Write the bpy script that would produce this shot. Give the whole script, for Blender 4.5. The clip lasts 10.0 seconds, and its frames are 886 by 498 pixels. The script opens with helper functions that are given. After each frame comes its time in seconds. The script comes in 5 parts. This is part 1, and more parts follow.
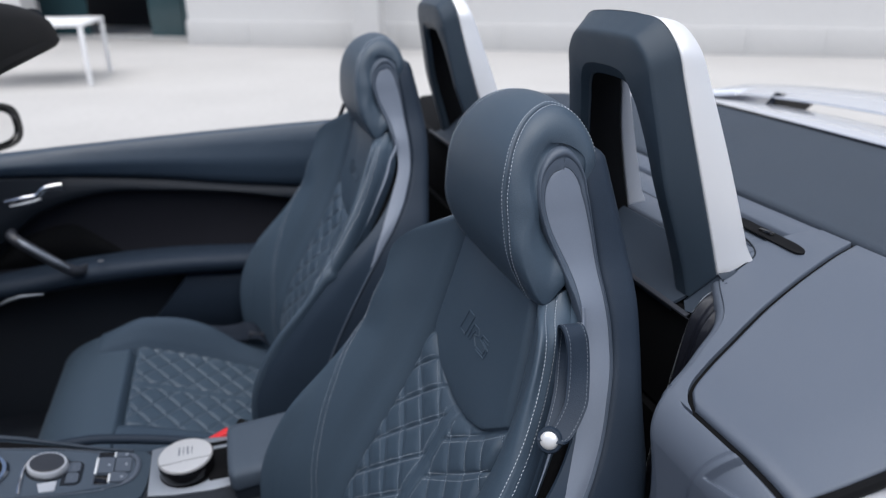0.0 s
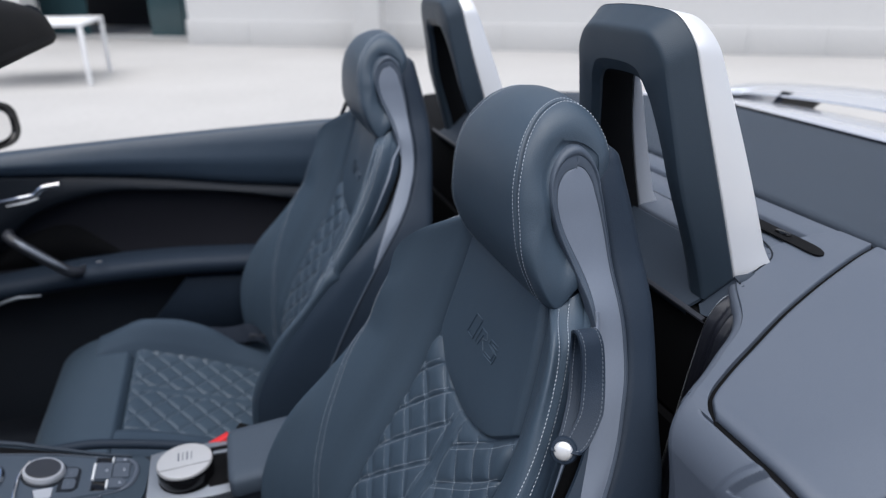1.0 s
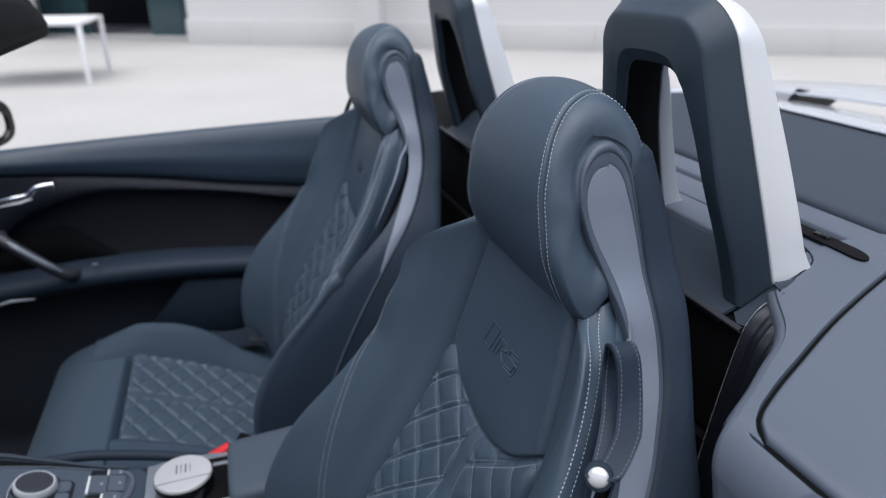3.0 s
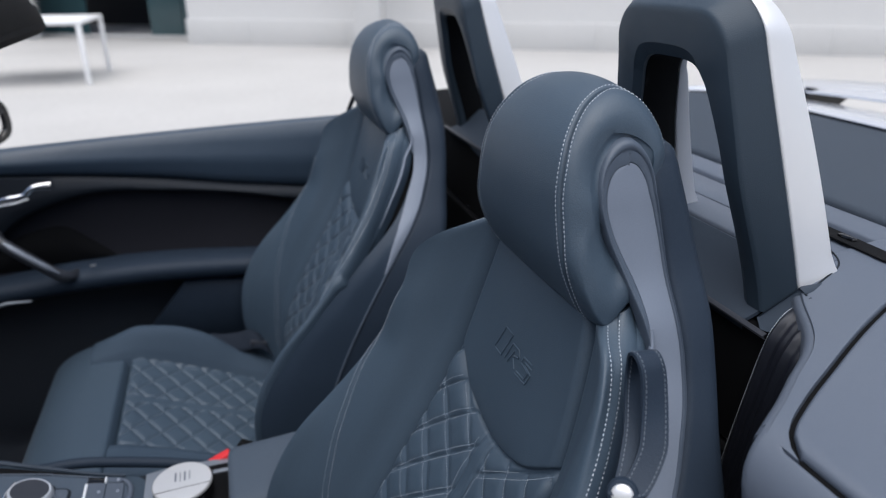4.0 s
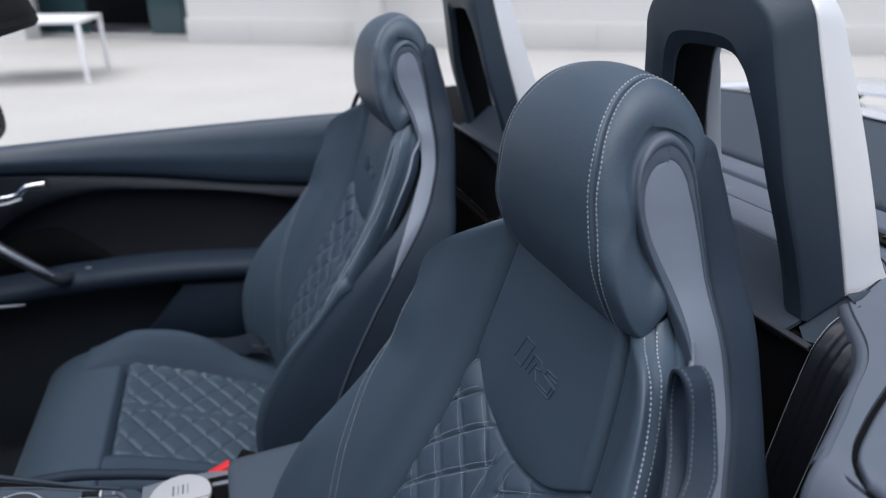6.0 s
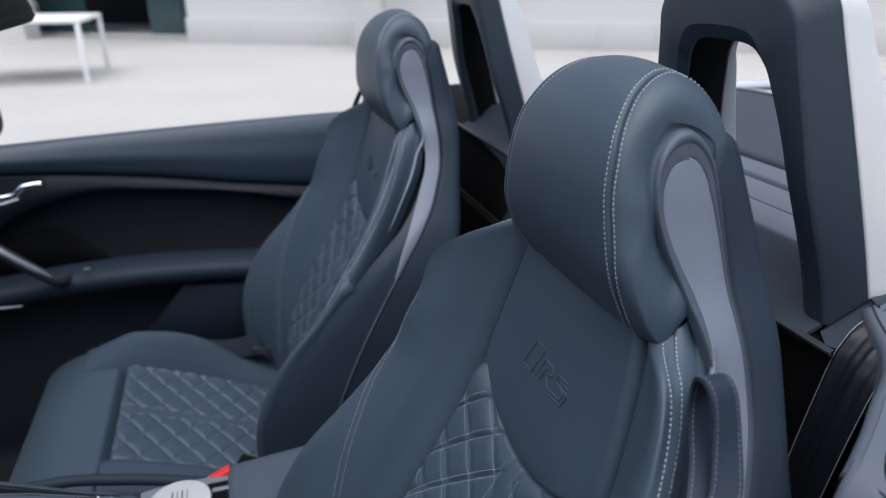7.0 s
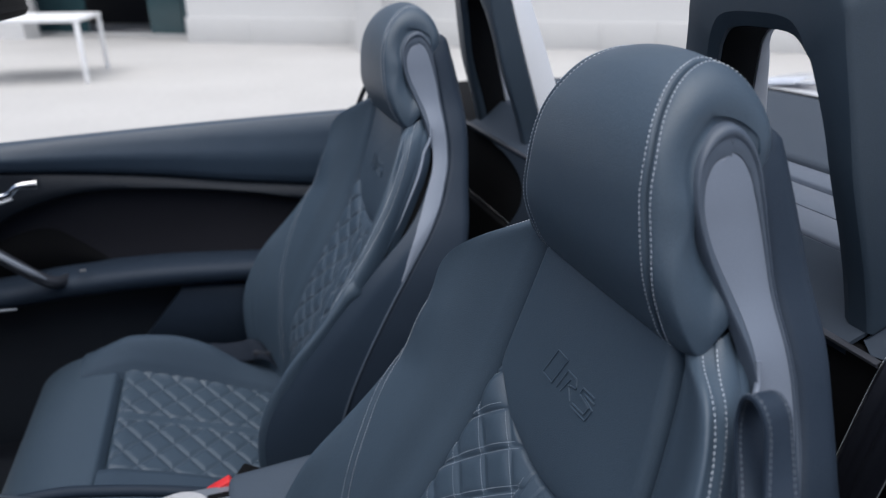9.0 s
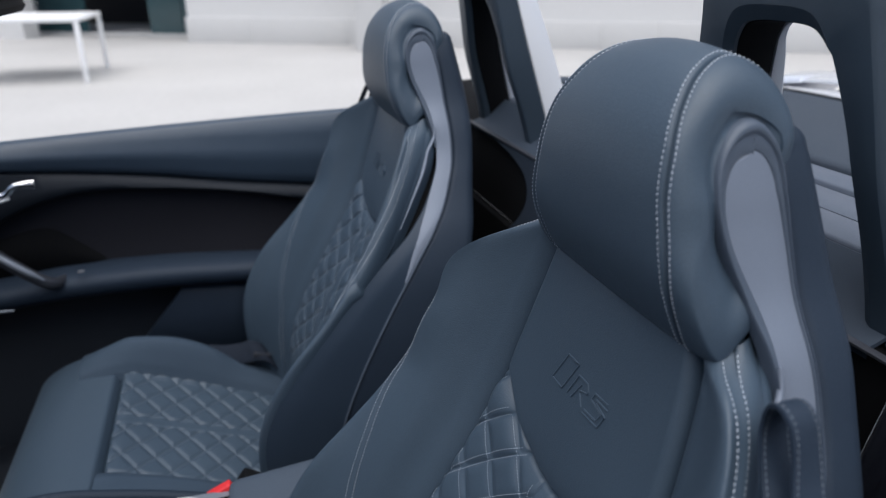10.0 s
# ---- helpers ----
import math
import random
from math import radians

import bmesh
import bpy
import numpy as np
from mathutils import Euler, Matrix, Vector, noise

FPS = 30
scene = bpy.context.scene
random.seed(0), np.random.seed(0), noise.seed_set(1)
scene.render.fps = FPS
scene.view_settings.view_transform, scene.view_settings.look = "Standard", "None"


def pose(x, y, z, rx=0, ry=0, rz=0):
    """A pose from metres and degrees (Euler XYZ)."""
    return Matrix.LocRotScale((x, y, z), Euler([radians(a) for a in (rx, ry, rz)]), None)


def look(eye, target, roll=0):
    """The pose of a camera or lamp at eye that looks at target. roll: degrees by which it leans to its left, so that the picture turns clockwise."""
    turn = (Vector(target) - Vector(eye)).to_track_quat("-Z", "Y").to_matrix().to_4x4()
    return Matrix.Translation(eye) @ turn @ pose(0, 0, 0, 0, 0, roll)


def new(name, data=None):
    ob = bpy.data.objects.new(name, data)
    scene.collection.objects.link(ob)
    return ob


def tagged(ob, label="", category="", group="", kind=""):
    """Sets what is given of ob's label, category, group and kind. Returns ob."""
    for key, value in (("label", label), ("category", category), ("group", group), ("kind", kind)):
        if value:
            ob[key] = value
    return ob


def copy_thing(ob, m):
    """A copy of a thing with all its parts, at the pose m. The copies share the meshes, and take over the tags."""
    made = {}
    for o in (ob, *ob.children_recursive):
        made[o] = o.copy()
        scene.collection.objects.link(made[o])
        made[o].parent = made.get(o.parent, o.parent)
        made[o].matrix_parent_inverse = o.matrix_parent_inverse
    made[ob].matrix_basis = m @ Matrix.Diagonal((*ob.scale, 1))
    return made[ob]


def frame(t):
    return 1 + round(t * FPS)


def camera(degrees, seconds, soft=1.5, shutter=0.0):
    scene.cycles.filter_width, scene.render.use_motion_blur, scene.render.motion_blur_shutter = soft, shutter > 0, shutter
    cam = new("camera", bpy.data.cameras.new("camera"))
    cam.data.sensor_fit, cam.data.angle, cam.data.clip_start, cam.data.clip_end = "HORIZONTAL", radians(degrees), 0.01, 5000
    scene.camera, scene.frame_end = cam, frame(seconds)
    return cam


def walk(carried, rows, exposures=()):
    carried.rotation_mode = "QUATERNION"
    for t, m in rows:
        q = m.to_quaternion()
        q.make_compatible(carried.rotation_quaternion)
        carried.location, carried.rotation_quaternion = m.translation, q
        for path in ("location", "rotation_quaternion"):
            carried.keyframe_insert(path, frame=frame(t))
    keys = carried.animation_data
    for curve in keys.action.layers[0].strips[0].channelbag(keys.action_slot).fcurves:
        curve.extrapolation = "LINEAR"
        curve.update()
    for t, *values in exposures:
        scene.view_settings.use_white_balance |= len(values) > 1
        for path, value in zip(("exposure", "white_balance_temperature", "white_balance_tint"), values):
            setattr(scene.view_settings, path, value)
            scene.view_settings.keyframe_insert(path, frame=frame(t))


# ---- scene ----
# The car's length runs along x (rear is +x), its width along y, z is up. The near seat is the driver's.
EYE = 1.28
TILT, YAW = -22.58, -17.98
cam = camera(66.75, 10.0, 1.15)
ROWS = [
    (0.0, 0.0, 0.0, 0.0), (0.5, -0.0001, 0.0103, -0.0032), (1.0, -0.0005, 0.0232, -0.0073),
    (1.5, -0.0007, 0.0357, -0.0113), (2.0, -0.0012, 0.0485, -0.0150), (2.5, -0.0012, 0.0596, -0.0183),
    (4.0, -0.0026, 0.1010, -0.0307), (4.5, -0.0026, 0.1134, -0.0346), (5.0, -0.0029, 0.1253, -0.0384),
    (5.5, -0.0032, 0.1369, -0.0418), (7.0, -0.0038, 0.1688, -0.0521), (7.5, -0.0041, 0.1786, -0.0551),
    (8.0, -0.0045, 0.1883, -0.0579), (8.5, -0.0048, 0.1991, -0.0613), (9.0, -0.0049, 0.2076, -0.0643),
    (9.5, -0.0052, 0.2160, -0.0673), (10.0, -0.0054, 0.2248, -0.0701),
]
walk(cam, [(t, pose(x, y, EYE + z, 90 + TILT, 0, YAW)) for t, x, y, z in ROWS])
cam.data.dof.use_dof, cam.data.dof.focus_distance, cam.data.dof.aperture_fstop = True, 0.61, 5.0

# ---- light ----
world = bpy.data.worlds.new("overcast_sky")
scene.world = world
world.use_nodes = True
wn = world.node_tree
sky = wn.nodes.new("ShaderNodeTexSky")
sky.sky_type = "NISHITA"
sky.sun_disc = False
sky.sun_elevation, sky.sun_rotation = radians(72), radians(213)
sky.air_density, sky.dust_density, sky.ozone_density = 1.0, 2.8, 1.5
wn.links.new(sky.outputs[0], wn.nodes["Background"].inputs[0])
wn.nodes["Background"].inputs[1].default_value = 0.092
sun_data = bpy.data.lights.new("sun", "SUN")
sun_data.energy, sun_data.angle, sun_data.color = 2.5, radians(80), (0.965, 0.985, 1.0)
sun = new("sun", sun_data)
sun.matrix_world = look((-0.4, -0.7, 8.0), (0.3, 0.9, 0.9))
scene.view_settings.exposure = 0.46

# ---- materials ----
def material(name, colour, rough=0.5, metal=0.0, grain=0.0, grain_size=400.0, bump=0.0, blotch=0.12, blotch_size=6.0, spec=0.5, coat=0.0, sheen=0.0, wave=0.0):
    """Procedural surface: base colour with blotches and fine grain, roughness variation and a fine relief."""
    m = bpy.data.materials.new(name)
    m.use_nodes = True
    t = m.node_tree
    b = t.nodes["Principled BSDF"]
    co = t.nodes.new("ShaderNodeTexCoord")
    n1 = t.nodes.new("ShaderNodeTexNoise")
    n1.inputs["Scale"].default_value, n1.inputs["Detail"].default_value = blotch_size, 4.0
    t.links.new(co.outputs["Object"], n1.inputs["Vector"])
    n2 = t.nodes.new("ShaderNodeTexNoise")
    n2.inputs["Scale"].default_value, n2.inputs["Detail"].default_value = grain_size, 3.0
    t.links.new(co.outputs["Object"], n2.inputs["Vector"])
    mix = t.nodes.new("ShaderNodeMix")
    mix.data_type = "RGBA"
    mix.inputs["A"].default_value = (*[c * (1 - blotch) for c in colour], 1)
    mix.inputs["B"].default_value = (*[min(1, c * (1 + blotch)) for c in colour], 1)
    t.links.new(n1.outputs["Fac"], mix.inputs["Factor"])
    out = mix.outputs["Result"]
    if grain:
        mg = t.nodes.new("ShaderNodeMix")
        mg.data_type, mg.blend_type = "RGBA", "OVERLAY"
        mg.inputs["Factor"].default_value = grain
        t.links.new(out, mg.inputs["A"])
        t.links.new(n2.outputs["Fac"], mg.inputs["B"])
        out = mg.outputs["Result"]
    t.links.new(out, b.inputs["Base Color"])
    rr = t.nodes.new("ShaderNodeMapRange")
    rr.inputs["To Min"].default_value, rr.inputs["To Max"].default_value = max(0.02, rough - 0.06), min(1, rough + 0.06)
    t.links.new(n1.outputs["Fac"], rr.inputs["Value"])
    t.links.new(rr.outputs["Result"], b.inputs["Roughness"])
    b.inputs["Metallic"].default_value = metal
    b.inputs["Specular IOR Level"].default_value = spec
    b.inputs["Coat Weight"].default_value = coat
    b.inputs["Coat Roughness"].default_value = 0.08
    b.inputs["Sheen Weight"].default_value = sheen
    if bump:
        bp = t.nodes.new("ShaderNodeBump")
        bp.inputs["Strength"].default_value, bp.inputs["Distance"].default_value = bump, 0.001
        t.links.new(n2.outputs["Fac"], bp.inputs["Height"])
        t.links.new(bp.outputs["Normal"], b.inputs["Normal"])
        if wave:
            n3 = t.nodes.new("ShaderNodeTexNoise")
            n3.inputs["Scale"].default_value, n3.inputs["Detail"].default_value = 22.0, 2.0
            t.links.new(co.outputs["Object"], n3.inputs["Vector"])
            b2 = t.nodes.new("ShaderNodeBump")
            b2.inputs["Strength"].default_value, b2.inputs["Distance"].default_value = wave, 0.006
            t.links.new(n3.outputs["Fac"], b2.inputs["Height"])
            t.links.new(b2.outputs["Normal"], bp.inputs["Normal"])
    return m


LEATHER = material("nappa_leather", (0.043, 0.068, 0.098), 0.50, grain=0.25, grain_size=900, bump=0.3, blotch=0.05, spec=0.58, wave=0.05)
LEATHER_MATT = material("matt_cushion_leather", (0.042, 0.064, 0.093), 0.72, grain=0.25, grain_size=900, bump=0.3, blotch=0.05, spec=0.2, wave=0.1)
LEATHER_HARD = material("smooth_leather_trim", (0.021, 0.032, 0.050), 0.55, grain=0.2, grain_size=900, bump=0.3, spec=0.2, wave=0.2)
DOOR_LEATHER = material("door_leather", (0.033, 0.053, 0.081), 0.42, grain=0.2, grain_size=900, bump=0.3, spec=0.5, wave=0.15)
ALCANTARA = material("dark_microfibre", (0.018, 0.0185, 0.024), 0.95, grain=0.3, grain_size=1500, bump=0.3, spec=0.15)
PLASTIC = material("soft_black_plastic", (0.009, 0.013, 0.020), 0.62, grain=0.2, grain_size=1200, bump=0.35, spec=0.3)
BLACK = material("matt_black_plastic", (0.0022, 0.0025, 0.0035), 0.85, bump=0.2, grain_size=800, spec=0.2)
GLOSS = material("gloss_black_plastic", (0.006, 0.006, 0.007), 0.12, blotch=0.05)
SHELL = material("graphite_shell_plastic", (0.034, 0.037, 0.046), 0.36, grain=0.15, grain_size=1500, bump=0.12)
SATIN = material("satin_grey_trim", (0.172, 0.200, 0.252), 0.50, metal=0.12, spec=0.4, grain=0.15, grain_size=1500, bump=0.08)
HOOP_FRAME = material("hoop_plastic", (0.034, 0.052, 0.073), 0.45, grain=0.2, grain_size=1300, bump=0.25, spec=0.5)
SILVER = material("satin_silver_paint", (0.84, 0.84, 0.85), 0.36, metal=0.3, grain=0.2, grain_size=2500, bump=0.05, blotch=0.03)
DECK = material("deck_grey_plastic", (0.094, 0.113, 0.148), 0.48, grain=0.25, grain_size=2200, bump=0.2, blotch=0.05)
DECK_DARK = material("dark_deck_plastic", (0.037, 0.050, 0.070), 0.5, grain=0.25, grain_size=2200, bump=0.2, blotch=0.05, spec=0.25)
FABRIC = material("soft_top_fabric", (0.050, 0.063, 0.083), 0.85, grain=0.5, grain_size=1800, bump=0.6, blotch=0.1, spec=0.2)
THREAD = material("pale_grey_thread", (0.50, 0.54, 0.60), 0.8, blotch=0.1, blotch_size=60)
QUILT_THREAD = material("quilting_thread", (0.37, 0.42, 0.48), 0.8, blotch=0.1, blotch_size=60)
DARK_THREAD = material("grey_thread", (0.12, 0.14, 0.17), 0.8, blotch=0.1, blotch_size=60)
FLANK_SHADE = material("shaded_flank_trim", (0.028, 0.043, 0.066), 0.45, grain=0.15, grain_size=1500, bump=0.1, spec=0.25)
TRIM_LIP = material("grey_trim_rim", (0.070, 0.090, 0.122), 0.45, grain=0.15, grain_size=1500, bump=0.1, spec=0.4)
CUSHION_THREAD = material("cushion_thread", (0.10, 0.125, 0.155), 0.8, blotch=0.1, blotch_size=60)
WEBBING = material("belt_webbing", (0.016, 0.018, 0.026), 0.32, grain=0.5, grain_size=1800, bump=0.5)
WEBBING_GREY = material("grey_webbing", (0.016, 0.022, 0.034), 0.8, grain=0.2, grain_size=1800, bump=0.5, spec=0.15)
CARPET = material("dark_carpet", (0.022, 0.026, 0.034), 0.95, grain=0.5, grain_size=700, bump=0.8, spec=0.1)
CHROME = material("chrome", (0.80, 0.80, 0.82), 0.14, metal=1.0, blotch=0.03)
ALU = material("brushed_aluminium", (0.62, 0.63, 0.66), 0.28, metal=0.85, grain=0.25, grain_size=1500, blotch=0.05)
CAP_METAL = material("satin_cap_metal", (0.62, 0.615, 0.62), 0.36, metal=0.35, grain=0.3, grain_size=1500, blotch=0.04)
STUD_METAL = material("polished_stud", (0.86, 0.85, 0.84), 0.34, metal=0.55, blotch=0.05, blotch_size=200)
RED = material("red_plastic", (0.70, 0.035, 0.04), 0.4)
PAINT = material("silver_body_paint", (0.66, 0.68, 0.73), 0.24, metal=0.35, blotch=0.02, coat=0.8)
CONCRETE = material("pale_concrete", (0.465, 0.453, 0.440), 0.85, grain=0.10, grain_size=14, bump=0.15, blotch=0.14, blotch_size=0.55)
WALL_WHITE = material("white_render", (0.66, 0.652, 0.641), 0.8, grain=0.15, grain_size=40, blotch=0.03, blotch_size=0.5)
WALL_GREY = material("grey_stone_plinth", (0.60, 0.594, 0.583), 0.8, grain=0.08, grain_size=25, blotch=0.06, blotch_size=0.8)
UNSEEN_WALL = material("unseen_wall_grey", (0.58, 0.58, 0.57), 0.85, grain=0.3, grain_size=20, blotch=0.15, blotch_size=0.6)
WHITE_METAL = material("white_coated_metal", (0.85, 0.85, 0.85), 0.4, blotch=0.03)
GLASS_DARK = material("tinted_glass", (0.035, 0.075, 0.085), 0.08, blotch=0.2, blotch_size=1.0)
# near-black base colour carries the darkness of the unlit room
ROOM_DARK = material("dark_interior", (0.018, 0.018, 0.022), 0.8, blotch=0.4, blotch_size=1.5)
MIRROR = material("mirror_glass", (0.9, 0.9, 0.9), 0.02, metal=1.0, blotch=0.0)
PANEL = material("console_panel", (0.062, 0.082, 0.110), 0.42, grain=0.2, grain_size=1200, bump=0.2)
KEY = material("key_plastic", (0.080, 0.098, 0.128), 0.5, grain=0.1, grain_size=1500)
CUP_GREY = material("satin_grey_console", (0.23, 0.255, 0.295), 0.45, metal=0.2, grain=0.2, grain_size=1500)
ARM_LEATHER = material("grey_armrest_leather", (0.060, 0.079, 0.106), 0.62, grain=0.25, grain_size=900, bump=0.3, blotch=0.05, spec=0.3, wave=0.1)
RING_METAL = material("satin_ring_metal", (0.60, 0.62, 0.66), 0.30, metal=0.35, grain=0.15, grain_size=1500, blotch=0.03)
SCREEN_WHITE = material("pale_key_print", (0.75, 0.77, 0.8), 0.5)

# ---- building helpers ----
def hermite(ts, vs, t):
    """Smooth curve through the values vs at the stations ts (vs may hold rows)."""
    ts, vs = np.asarray(ts, float), np.asarray(vs, float)
    t = np.clip(np.asarray(t, float), ts[0], ts[-1])
    m = np.gradient(vs, ts, axis=0)
    i = np.clip(np.searchsorted(ts, t, side="right") - 1, 0, len(ts) - 2)
    h = ts[i + 1] - ts[i]
    u = (t - ts[i]) / h
    if vs.ndim > 1:
        u, h = u[..., None], h[..., None]
    return ((1 + 2 * u) * (1 - u) ** 2 * vs[i] + u * (1 - u) ** 2 * h * m[i]
            + u * u * (3 - 2 * u) * vs[i + 1] + u * u * (u - 1) * h * m[i + 1])


def smooth(a, b, x):
    u = np.clip((np.asarray(x, float) - a) / (b - a), 0, 1)
    return u * u * (3 - 2 * u)


def mesh_part(name, verts, faces, mat, parent=None, label="", flat=False):
    me = bpy.data.meshes.new(name)
    me.from_pydata([tuple(map(float, v)) for v in verts], [], faces)
    me.materials.append(mat)
    if not flat:
        me.shade_smooth()
    me.update()
    ob = new(name, me)
    if parent is not None:
        ob.parent = parent
    return tagged(ob, label)


def part(name, bm, mat, parent=None, label="", flat=False):
    bmesh.ops.recalc_face_normals(bm, faces=bm.faces)
    me = bpy.data.meshes.new(name)
    bm.to_mesh(me)
    bm.free()
    me.materials.append(mat)
    if not flat:
        me.shade_smooth()
        me.set_sharp_from_angle(angle=radians(40))
    ob = new(name, me)
    if parent is not None:
        ob.parent = parent
    return tagged(ob, label)


def grid_faces(nu, nv, wrap_u=False, wrap_v=False, base=0):
    f = []
    for i in range(nu if wrap_u else nu - 1):
        for j in range(nv if wrap_v else nv - 1):
            a, b = i * nv + j, ((i + 1) % nu) * nv + j
            c, d = ((i + 1) % nu) * nv + (j + 1) % nv, i * nv + (j + 1) % nv
            f.append((base + a, base + b, base + c, base + d))
    return f


def sheet(name, pts, mat, parent=None, label="", thick=0.0, away=None, flip=False):
    """A sheet from a grid of points (nu x nv x 3); thick gives it a back face along the direction away."""
    nu, nv, _ = pts.shape
    v = pts.reshape(-1, 3)
    f = grid_faces(nu, nv)
    if thick:
        k = nu * nv
        back = v + np.asarray(away, float) * thick
        v = np.vstack([v, back])
        f += [tuple(reversed(q)) for q in grid_faces(nu, nv, base=k)]
        rim = [i * nv for i in range(nu)] + [(nu - 1) * nv + j for j in range(1, nv)]
        rim += [i * nv + nv - 1 for i in range(nu - 2, -1, -1)] + [j for j in range(nv - 2, 0, -1)]
        for a, b in zip(rim, rim[1:] + rim[:1]):
            f.append((b, a, a + k, b + k))
    if flip:
        f = [tuple(reversed(q)) for q in f]
    ob = mesh_part(name, v, f, mat, parent, label)
    ob.data.set_sharp_from_angle(angle=radians(50))
    return ob


def loft(name, rings, mat, parent=None, label="", caps=True, sharp=45):
    """A closed body from rings of points (n x m x 3)."""
    rings = np.asarray(rings, float)
    n, m, _ = rings.shape
    f = grid_faces(n, m, wrap_v=True)
    if caps:
        f += [tuple(reversed(range(m))), tuple(range((n - 1) * m, n * m))]
    bm = bmesh.new()
    vs = [bm.verts.new(p) for p in rings.reshape(-1, 3)]
    for q in f:
        bm.faces.new([vs[i] for i in q])
    ob = part(name, bm, mat, parent, label)
    ob.data.set_sharp_from_angle(angle=radians(sharp))
    return ob


def tube_bm(bm, path, radius, sides=8, closed=False):
    path = [Vector(p) for p in path]
    n = len(path)
    rings = []
    up = Vector((0.13, 0.2, 1))
    for i, p in enumerate(path):
        a = path[(i - 1) % n] if closed or i else p
        b = path[(i + 1) % n] if closed or i < n - 1 else p
        d = (b - a).normalized()
        s = d.cross(up).normalized()
        w = s.cross(d)
        r = radius[i] if hasattr(radius, "__len__") else radius
        rings.append([bm.verts.new(p + (s * math.cos(k * 2 * math.pi / sides) + w * math.sin(k * 2 * math.pi / sides)) * r) for k in range(sides)])
    for i in range(n if closed else n - 1):
        for k in range(sides):
            q = rings[(i + 1) % n]
            bm.faces.new((rings[i][k], rings[i][(k + 1) % sides], q[(k + 1) % sides], q[k]))
    if not closed:
        bm.faces.new(list(reversed(rings[0])))
        bm.faces.new(rings[-1])
    return bm


def tube(name, path, radius, mat, parent=None, label="", sides=8, closed=False):
    return part(name, tube_bm(bmesh.new(), path, radius, sides, closed), mat, parent, label)


def box_bm(bm, centre, size, m=None, bevel=0.0, segments=2):
    """A box with rounded edges, added to bm; m turns it about its centre."""
    b2 = bmesh.new()
    bmesh.ops.create_cube(b2, size=1)
    bmesh.ops.scale(b2, vec=size, verts=b2.verts)
    if bevel:
        bmesh.ops.bevel(b2, geom=b2.edges[:], offset=bevel, segments=segments, profile=0.5, affect="EDGES")
    b2.transform(Matrix.Translation(centre) @ (m or Matrix.Identity(4)))
    me = bpy.data.meshes.new("joined")
    b2.to_mesh(me)
    b2.free()
    bm.from_mesh(me)
    bpy.data.meshes.remove(me)
    return bm


def box(name, centre, size, mat, parent=None, label="", bevel=0.0, m=None, segments=2):
    return part(name, box_bm(bmesh.new(), centre, size, m, bevel, segments), mat, parent, label)


def turned(name, profile, mat, parent=None, label="", m=None, sides=48, sharp=40):
    """A body of revolution from (radius, height) pairs about z, placed by m."""
    bm = bmesh.new()
    rings = []
    for r, h in profile:
        rings.append([bm.verts.new((r * math.cos(k * 2 * math.pi / sides), r * math.sin(k * 2 * math.pi / sides), h)) for k in range(sides)])
    for a, b in zip(rings, rings[1:]):
        for k in range(sides):
            bm.faces.new((a[k], a[(k + 1) % sides], b[(k + 1) % sides], b[k]))
    bm.faces.new(list(reversed(rings[0])))
    bm.faces.new(rings[-1])
    if m is not None:
        bm.transform(m)
    ob = part(name, bm, mat, parent, label)
    ob.data.set_sharp_from_angle(angle=radians(sharp))
    return ob


def stitches(name, lines, mat, parent, pitch=0.0042, length=0.0029, r=0.00042):
    """Thread along lines, each a list of (point, normal): short raised dashes."""
    verts, faces = [], []
    for line in lines:
        p = np.array([q[0] for q in line], float)
        nrm = np.array([q[1] for q in line], float)
        d = np.r_[0, np.cumsum(np.linalg.norm(np.diff(p, axis=0), axis=1))]
        if d[-1] < pitch:
            continue
        for s in np.arange(pitch * 0.5, d[-1] - length, pitch):
            a = np.array([np.interp(s, d, p[:, k]) for k in range(3)])
            b = np.array([np.interp(s + length, d, p[:, k]) for k in range(3)])
            n = np.array([np.interp(s, d, nrm[:, k]) for k in range(3)])
            n /= np.linalg.norm(n) + 1e-9
            w = np.cross(b - a, n)
            w /= np.linalg.norm(w) + 1e-9
            k = len(verts)
            mid = (a + b) / 2 + n * r * 1.5
            for e, h in ((a, 0.1), (mid, 1.0), (b, 0.1)):
                verts += [e + w * r, e + n * r * (0.6 + h), e - w * r]
            for q in (0, 3):
                faces += [(k + q, k + q + 1, k + q + 4, k + q + 3), (k + q + 1, k + q + 2, k + q + 5, k + q + 4)]
    ob = mesh_part(name, verts, faces, mat, parent, "row of contrast stitches")
    return tagged(ob, kind="stuff")


def thing(name, at, label, category, group="", kind=""):
    e = new(name)
    e.empty_display_size = 0.05
    e.location = at
    return tagged(e, label, category, group, kind)


def under(parent):
    """Shift all children so that their world places stay while the parent stands at its base."""
    for c in parent.children:
        c.matrix_parent_inverse = Matrix.Translation(-parent.location)
    return parent

# ---- seats ----
YC = 0.632          # middle of the driver's seat
SEAT_GAP = 0.715    # to the middle of the passenger's seat
